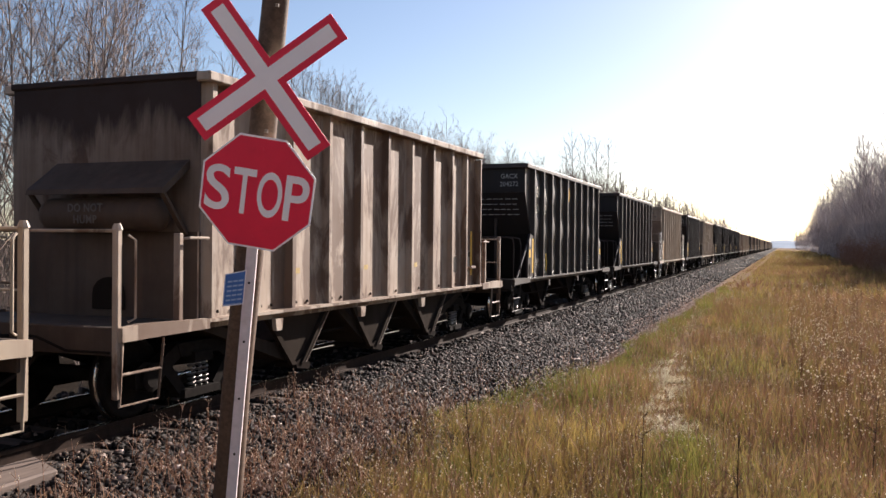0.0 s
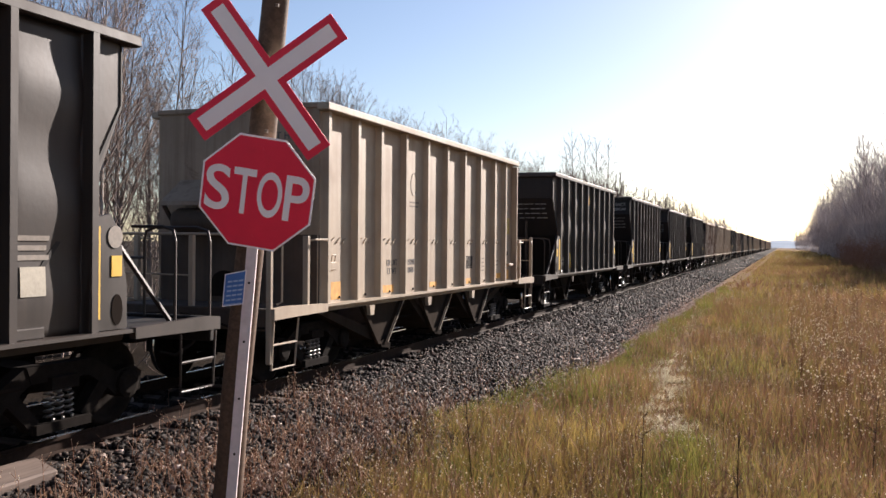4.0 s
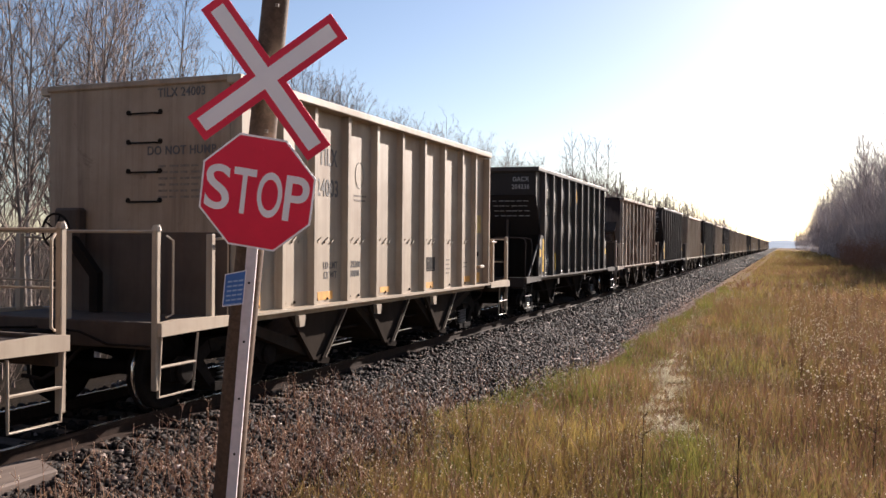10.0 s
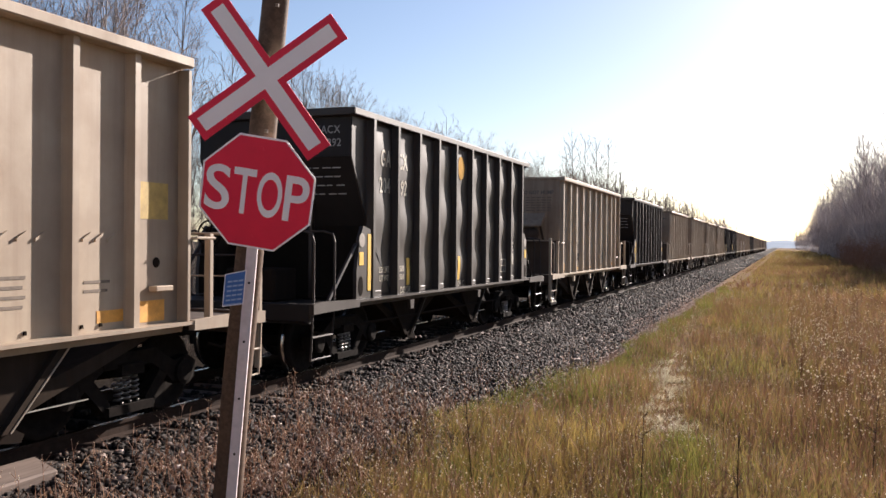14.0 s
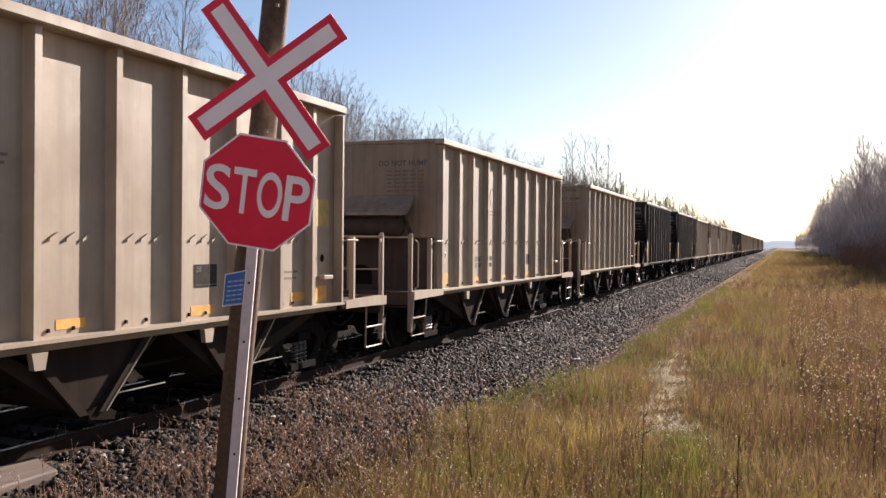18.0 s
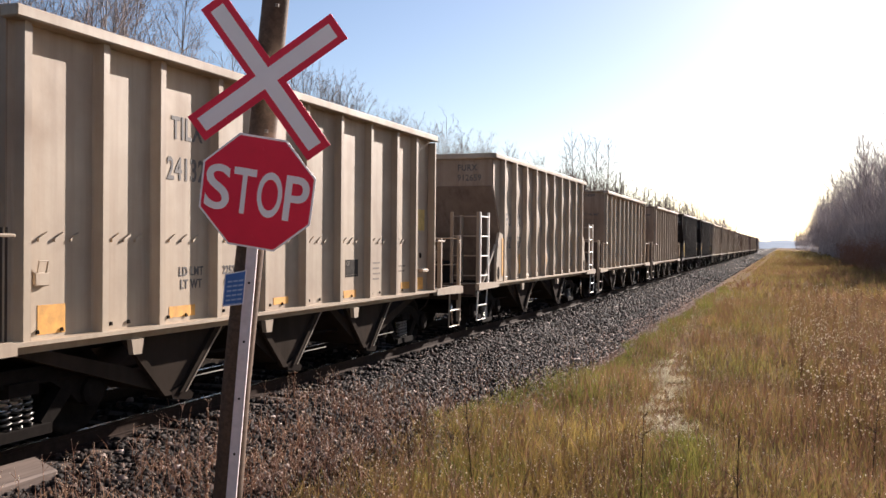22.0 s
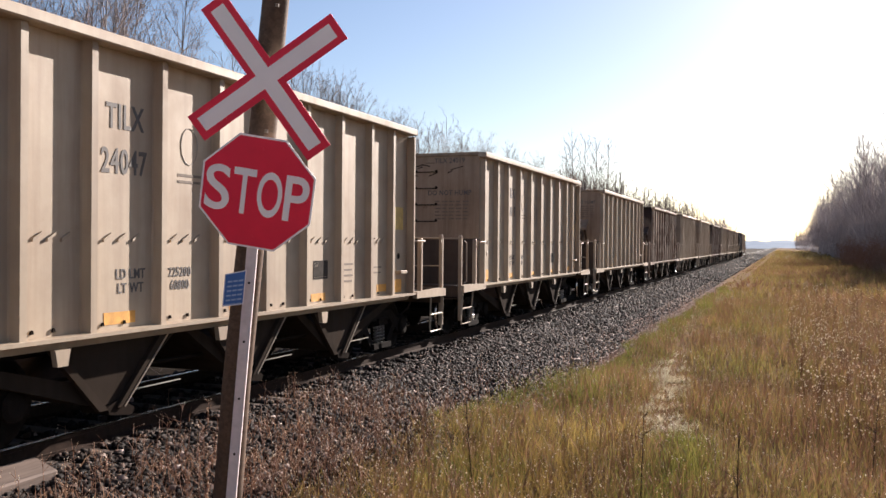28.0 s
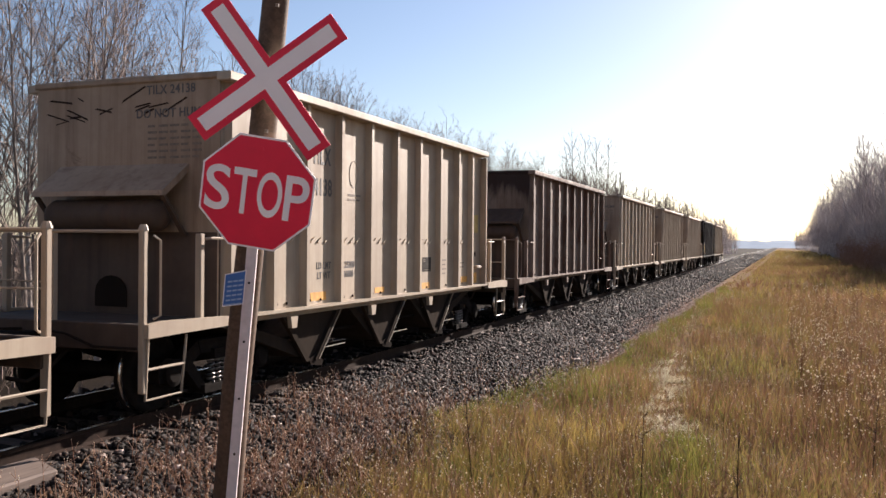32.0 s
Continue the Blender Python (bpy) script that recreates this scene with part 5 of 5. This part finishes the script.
prism(bm, lo + hi[::-1], "y", 1150, 1170)
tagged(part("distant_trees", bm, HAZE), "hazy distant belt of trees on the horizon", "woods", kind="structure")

# ================= ballast stones =================
def scatter_stones(name, count, u0, u1, y0, y1, size, label, power=1.0):
    u = u0 + (u1 - u0) * rng.random(count)
    y = y0 + (y1 - y0) * rng.random(count) ** power
    u = np.where(u > 3.1, np.where(rng.random(count) < 0.55, u, u0 + (u1 - u0) * rng.random(count)), u)
    tie = (np.abs(u) < 1.36) & (np.abs((y + 4.0 + 0.275) % 0.55 - 0.275) < 0.125)
    u = np.where(tie, np.sign(u) * rng.uniform(1.4, 2.2, count), u)
    x = TRACK_X + u
    s = size * rng.uniform(0.55, 1.35, count)
    cube = np.array([[-1, -1, -1], [1, -1, -1], [1, 1, -1], [-1, 1, -1], [-1, -1, 1], [1, -1, 1], [1, 1, 1], [-1, 1, 1]]) * 0.5
    v = cube[None] * (1 + rng.uniform(-0.42, 0.42, (count, 8, 3)))
    v *= rng.uniform(0.6, 1.2, (count, 1, 3))
    a, b = rng.uniform(0, 6.28, count), rng.uniform(-0.9, 0.9, count)
    ca, sa, cb, sb = np.cos(a), np.sin(a), np.cos(b), np.sin(b)
    o = np.zeros_like(ca)
    rot = np.stack([np.stack([ca, -sa * cb, sa * sb], -1), np.stack([sa, ca * cb, -ca * sb], -1), np.stack([o, sb, cb], -1)], 1)
    v = np.einsum("nij,nkj->nki", rot, v) * s[:, None, None]
    v += np.stack([x, y, land(x, y) + 0.22 * s + rng.uniform(-0.01, 0.02, count)], -1)[:, None]
    f = np.array([[3, 2, 1, 0], [4, 5, 6, 7], [0, 1, 5, 4], [1, 2, 6, 5], [2, 3, 7, 6], [3, 0, 4, 7]])
    faces = (np.arange(count)[:, None, None] * 8 + f[None]).reshape(-1, 4)
    return tagged(new(name, quick_mesh(name, v.reshape(-1, 3), faces, STONE)), label, "stones", kind="stuff")


scatter_stones("ballast", 46000, 0.9, 3.9, 5.0, 22, 0.046, "loose crushed grey ballast stones beside the rails")
scatter_stones("ballast", 23000, 0.9, 3.8, 22, 60, 0.054, "loose crushed grey ballast stones beside the rails", 1.3)
scatter_stones("ballast", 2500, -0.65, 0.65, 4.0, 30, 0.06, "loose crushed grey ballast stones between the rails")
scatter_stones("ballast", 1500, -4.0, -0.9, 4.0, 30, 0.07, "loose crushed grey ballast stones beside the rails")

scatter_stones("ballast", 7000, 0.9, 3.7, 60, 115, 0.11, "loose crushed grey ballast stones beside the rails")
scatter_stones("ballast", 4500, 0.9, 3.7, 115, 230, 0.2, "loose crushed grey ballast stones beside the rails")
sand = scatter_stones("gravel", 13000, 3.15, 4.15, 11, 60, 0.036, "pale sandy gravel at the foot of the ballast")
sand.data.materials[0] = GRAVEL


def lump(name, x, y, z, sx, sy, sz, mat, label, seed):
    """One broken stone with uneven facets."""
    bm = bmesh.new()
    bmesh.ops.create_icosphere(bm, subdivisions=2, radius=1.0)
    r = random.Random(seed)
    o = Vector((r.uniform(0, 50), r.uniform(0, 50), 0))
    for v in bm.verts:
        k = 1 + 0.45 * noise.noise(v.co * 1.3 + o) + r.uniform(-0.08, 0.08)
        v.co = Vector((v.co.x * sx * k, v.co.y * sy * k, v.co.z * sz * k))
    tagged(part(name, bm, mat, None, at=pose(x, y, z, r.uniform(-15, 15), r.uniform(-15, 15), r.uniform(0, 180))), label, "stone")


lump("rock", -5.86, 7.05, float(land(-5.86, 7.05)) + 0.02, 0.07, 0.045, 0.035, PALEROCK, "pale pinkish broken rock lying on the ballast", 1)
lump("rock", -5.80, 6.90, float(land(-5.80, 6.90)) + 0.02, 0.075, 0.04, 0.03, PALEROCK, "pale pinkish broken rock lying on the ballast", 2)
lump("rock", -3.95, 18.0, float(land(-3.95, 18.0)) + 0.02, 0.14, 0.07, 0.04, PALEROCK, "pale flat rock at the foot of the ballast", 3)
lump("rock", -4.15, 21.5, float(land(-4.15, 21.5)) + 0.02, 0.12, 0.08, 0.05, PALEROCK, "pale flat rock at the foot of the ballast", 4)

# ================= grass and weeds =================
def blades(name, x, y, h, width, lean, material, label, category="grass"):
    n = len(x)
    a = rng.uniform(0, 2 * np.pi, n)
    b = rng.uniform(0, 2 * np.pi, n)
    l = lean * rng.uniform(0.2, 1.0, n) * h
    base = np.stack([x, y, land(x, y) - 0.02], -1)
    wv = np.stack([np.cos(a), np.sin(a), np.zeros(n)], -1) * (width * rng.uniform(0.6, 1.3, n) * 0.5)[:, None]
    bend = np.stack([np.cos(b) * l, np.sin(b) * l, np.zeros(n)], -1)
    up = np.stack([np.zeros(n), np.zeros(n), h], -1)
    mid = base + up * 0.55 + bend * 0.35
    tip = base + up + bend
    v = np.stack([base - wv, base + wv, mid - wv * 0.75, mid + wv * 0.75, tip], 1)
    f = np.array([[0, 1, 3], [0, 3, 2], [2, 3, 4]])
    faces = (np.arange(n)[:, None, None] * 5 + f[None]).reshape(-1, 3)
    return tagged(new(name, quick_mesh(name, v.reshape(-1, 3), faces, material)), label, category, kind="stuff")


def patches(x, y, s, seed):
    """A smooth random field between 0 and 1 over the land."""
    r = np.random.default_rng(seed)
    v = np.zeros_like(x)
    for k in range(7):
        d = r.normal(0, 1, 2) * s * (1 + 0.5 * k)
        v += np.sin(x * d[0] + y * d[1] + r.uniform(0, 6.28)) / (1 + 0.3 * k)
    return 0.5 + 0.5 * np.tanh(v * 0.6)


def toe(y):
    """Where the grass begins beside the stones."""
    wobble = 0.16 * np.sin(y * 1.7) * np.sin(y * 0.63 + 1.0) + 0.12 * np.sin(y * 0.41 + 0.5)
    return np.interp(y, [0, 6, 9, 12, 14, 18, 30, 90, 200], [-4.2, -4.55, -4.55, -4.35, -4.0, -3.55, -3.4, -3.5, -3.8]) + 1.2 * wobble * ease(8, 12, y)


def path_x(y):
    """The middle of the trodden path through the field."""
    return np.interp(y, [10, 11.8, 14.7, 20.8, 32, 48, 122], [-1.15, -1.28, -1.8, -2.2, -2.6, -2.6, -2.6]) + 0.07 * np.sin(y * 1.3)


def field(name, count, y0, y1, h0, h1, width, material, label, keep, xr=14.0, power=1.0):
    y = y0 + (y1 - y0) * rng.random(count) ** power
    x = toe(y) + rng.normal(0, 0.12, count) + (np.minimum(xr, 0.36 * y + 3.5) - toe(y)) * rng.random(count)
    k = keep(x, y)
    x, y = x[k], y[k]
    h = rng.uniform(h0, h1, len(x)) * (0.6 + 0.6 * patches(x, y, 0.8, 5))
    edge = np.clip((x - toe(y)) / 1.0, 0.25, 1)
    trod = 1 - 0.75 * np.exp(-((x - path_x(y)) / 0.30) ** 2) * ease(10, 12, y)
    return blades(name, x, y, h * edge * trod, width, 0.8, material, label)


def green_here(x, y):
    strip = np.exp(-(((x + 2.95) / 0.62) ** 2)) * ease(11.0, 13.5, y)
    beside = 0.9 * np.exp(-((x + 1.15) / 0.42) ** 2) * (1 - ease(11, 16, y)) + 0.55 * np.exp(-((x + 0.9) / 0.5) ** 2) * ease(12, 16, y)
    spot = 1.1 * np.exp(-((x + 2.95) / 0.40) ** 2 - ((y - 8.6) / 0.7) ** 2) + 1.2 * np.exp(-((x + 3.2) / 0.75) ** 2 - ((y - 14.6) / 1.6) ** 2)
    return 0.12 + (1.7 * strip + 0.85 * beside + spot) * (0.45 + 0.8 * patches(x, y, 1.6, 8)) + 0.6 * np.maximum(0, patches(x, y, 0.9, 33) - 0.35) * (1 - 0.7 * ease(1.0, 4.0, x))


field("dry_grass", 60000, 5.5, 17, 0.12, 0.40, 0.0075, GRASS, "dry golden brown grass of the field", lambda x, y: rng.random(len(x)) > 0.7 * green_here(x, y) + 0.35 * ease(0, 2.5, x))
field("dry_grass", 52000, 17, 45, 0.15, 0.42, 0.015, GRASS, "dry golden brown grass of the field", lambda x, y: rng.random(len(x)) > 0.7 * green_here(x, y) + 0.35 * ease(0, 3, x), 18)
field("red_grass", 58000, 5.5, 42, 0.18, 0.50, 0.009, REDGRASS, "reddish brown dry grass of the field", lambda x, y: patches(x, y, 0.5, 21) + 0.75 * ease(-0.8, 2.5, x) > 0.5, 18)
field("red_grass", 26000, 42, 170, 0.25, 0.55, 0.04, REDGRASS, "reddish brown dry grass of the far field", lambda x, y: patches(x, y, 0.2, 27) + 0.3 * ease(-2, 5, x) > 0.45, 24, 1.2)
field("dry_grass", 42000, 45, 170, 0.25, 0.5, 0.04, GRASS, "dry golden brown grass of the field", lambda x, y: x > -5, 24, 1.2)
field("dry_grass", 14000, 165, 480, 0.4, 0.7, 0.13, GRASS, "dry golden brown grass of the far field", lambda x, y: x > -5, 60, 1.2)
field("green_grass", 76000, 6, 45, 0.10, 0.30, 0.011, GREENGRASS, "low green grass along the stones", lambda x, y: rng.random(len(x)) < green_here(x, y), 14)
def tufts(count, x, y, h0, h1, width, material, label):
    blades("green_grass", x, y, rng.uniform(h0, h1, count), width, 0.9, material, label)


n = 20000
gy2 = 11 + 42 * rng.random(n) ** 1.4
gx2 = toe(gy2) + 0.12 + np.abs(rng.normal(0, 0.42, n))
k = rng.random(n) < 1.3 * patches(gx2, gy2, 1.1, 14) - 0.15
tufts(int(k.sum()), gx2[k], gy2[k], 0.05, 0.20, 0.013, GREENGRASS, "fresh green grass along the foot of the ballast")
n = 2200
tufts(n, -3.25 + rng.normal(0, 0.42, n), 14.7 + rng.normal(0, 1.1, n), 0.06, 0.22, 0.011, GREENGRASS, "fresh green grass below the ballast")
tufts(n, -3.0 + rng.normal(0, 0.25, n), 8.6 + rng.normal(0, 0.5, n), 0.08, 0.24, 0.008, GREENGRASS, "clump of fresh green grass")
n = 1900
gy2 = 8.2 + 3.6 * rng.random(n)
tufts(n, -1.05 + 0.10 * np.sin(gy2 * 2) + rng.normal(0, 0.2, n), gy2, 0.08, 0.24, 0.009, GREENGRASS, "fresh green grass beside the path")
n = 13000
py = 11.6 + 9.5 * rng.random(n)
px = path_x(py) + rng.normal(0, 0.20, n)
k = rng.random(n) < (1.5 * patches(px * 2.0, py * 1.4, 1.6, 3) - 0.45) * (1 - ease(17, 21, py))
px, py = px[k], py[k]
n = len(px)
blades("trodden_grass", px, py, rng.uniform(0.03, 0.13, n), 0.014, 1.6, PALEGRASS, "bleached trodden grass of a faint path")


def weeds(name, count, x, y, h0, h1, material, heads, label):
    """Stiff stalks with a few side stems, and small seed heads."""
    segs, hx = [], []
    for k in range(count):
        h = rng.uniform(h0, h1)
        p = np.array([x[k], y[k], float(land(x[k], y[k])) - 0.02])
        d = np.array([rng.normal(0, 0.12), rng.normal(0, 0.12), 1.0])
        q = p + d * h
        segs.append((*p, 0.0036, *q, 0.002))
        for j in range(int(rng.integers(3, 7))):
            g = rng.uniform(0.35, 0.95)
            o = p + d * h * g
            e = o + np.array([rng.normal(0, 0.10), rng.normal(0, 0.10), rng.uniform(0.06, 0.20)]) * (h / 0.7)
            segs.append((*o, 0.0022, *e, 0.0012))
            hx.append(e)
        hx.append(q)
    tagged(new(name, segments_mesh(name, segs, 3, material)), label, "weeds", kind="stuff")
    hx = np.array(hx)
    n = len(hx)
    s = rng.uniform(0.003, 0.007, n) * (1.9 if "fluffy" in label else 1.0)
    octa = np.array([[1, 0, 0], [0, 1, 0], [-1, 0, 0], [0, -1, 0], [0, 0, 1.5], [0, 0, -1.5]])
    v = hx[:, None] + octa[None] * s[:, None, None]
    f = np.array([[0, 1, 4], [1, 2, 4], [2, 3, 4], [3, 0, 4], [1, 0, 5], [2, 1, 5], [3, 2, 5], [0, 3, 5]])
    faces = (np.arange(n)[:, None, None] * 6 + f[None]).reshape(-1, 3)
    tagged(new("seed_heads", quick_mesh("seed_heads", v.reshape(-1, 3), faces, heads)), "pale dry seed heads on the weeds", "weeds", kind="stuff")


n = 2400
wy = 5.5 + 34 * rng.random(n) ** 1.4
wx = toe(wy) + 0.2 + (0.40 * wy + 3.0 - toe(wy)) * rng.random(n)
weeds("weeds", n, wx, wy, 0.35, 0.85, WEED, SEEDHEAD, "tall dry brown weed stalks standing in the grass")
n = 1500
wy = 11 + 34 * rng.random(n) ** 1.2
wx = 0.2 + (0.42 * wy - 0.5) * rng.random(n)
weeds("weeds", n, wx, wy, 0.40, 0.90, REDGRASS, SEEDHEAD, "tall reddish weeds with pale fluffy heads")
n = 190
wy = 6.2 + 4.6 * rng.random(n)
wx = toe(wy) + 0.1 + 3.4 * rng.random(n) ** 1.3
weeds("weeds", n, wx, wy, 0.25, 0.60, REDGRASS, SEEDHEAD, "orange brown dry weeds at the edge of the field")
n = 300
wy = 5.0 + 6.5 * rng.random(n)
wx = toe(wy) + rng.normal(-0.5, 0.65, n)
weeds("weeds", n, wx, wy, 0.18, 0.45, WEED, SEEDHEAD, "short reddish dry weeds among the stones")

n = 5000
wy = 4.8 + 6.8 * rng.random(n)
wx = toe(wy) - 0.45 + rng.normal(0, 0.5, n)
k = rng.random(n) < 1.3 * patches(wx, wy, 1.8, 41) - 0.1
wx, wy = wx[k], wy[k]
blades("red_grass", wx, wy, rng.uniform(0.06, 0.26, len(wx)), 0.007, 0.9, REDWEED, "reddish dry grass growing among the stones")

n = 9000
wy = 6.8 + 5.2 * rng.random(n)
wx = toe(wy) + 0.35 + 2.2 * rng.random(n)
k = rng.random(n) < 1.3 * patches(wx, wy, 1.3, 52) - 0.05
wx, wy = wx[k], wy[k]
blades("dry_grass", wx, wy, rng.uniform(0.10, 0.34, len(wx)), 0.0075, 0.9, GOLDGRASS, "golden dry grass at the edge of the field")
lone = [(-2.75, 8.0, 1.05), (-1.25, 8.6, 0.95), (-3.35, 7.9, 0.8), (0.9, 10.2, 0.9), (-0.35, 8.2, 0.85)]
segs = []
for x, y, h in lone:
    z = float(land(x, y)) - 0.02
    q = (x + rng.normal(0, 0.06), y + rng.normal(0, 0.06), z + h)
    segs.append((x, y, z, 0.007, *q, 0.003))
    for j in range(9):
        g = rng.uniform(0.35, 0.97)
        o = (x + (q[0] - x) * g, y + (q[1] - y) * g, z + h * g)
        segs.append((*o, 0.0035, o[0] + rng.normal(0, 0.09), o[1] + rng.normal(0, 0.09), o[2] + rng.uniform(0.05, 0.16), 0.0018))
tagged(new("tall_weeds", segments_mesh("tall_weeds", segs, 4, DARKWEED)), "lone dark dead weed stalks standing in the grass", "weeds", kind="stuff")

# ================= the train's run =================
def run(t):
    """Metres that the train has gone by time t: it slows a little."""
    return 16.03 * t - 0.0055 * t * t


def motions():
    times = [4.0 * k for k in range(9)]
    for n, code, v, car in cars:
        y0 = 8.1 + CAR_PITCH * n + SLACK.get(n, 0.1)
        walk(car, [(t, pose(TRACK_X, y0 - run(t), 0)) for t in times])
    turning = {}
    for n, code, v, car in cars:
        for ob in car.children_recursive:
            if ob.name.startswith("wheelset"):
                y = round(ob.matrix_basis.translation.y, 2)
                if y not in turning:
                    walk(ob, [(k / FPS, pose(0, y, 0.457, math.degrees(run(k / FPS) / 0.457))) for k in range(32 * FPS + 1)])
                    turning[y] = ob.animation_data
                else:
                    ob.rotation_mode = "QUATERNION"
                    keys = ob.animation_data_create()
                    keys.action = turning[y].action
                    keys.action_slot = turning[y].action_slot


motions()
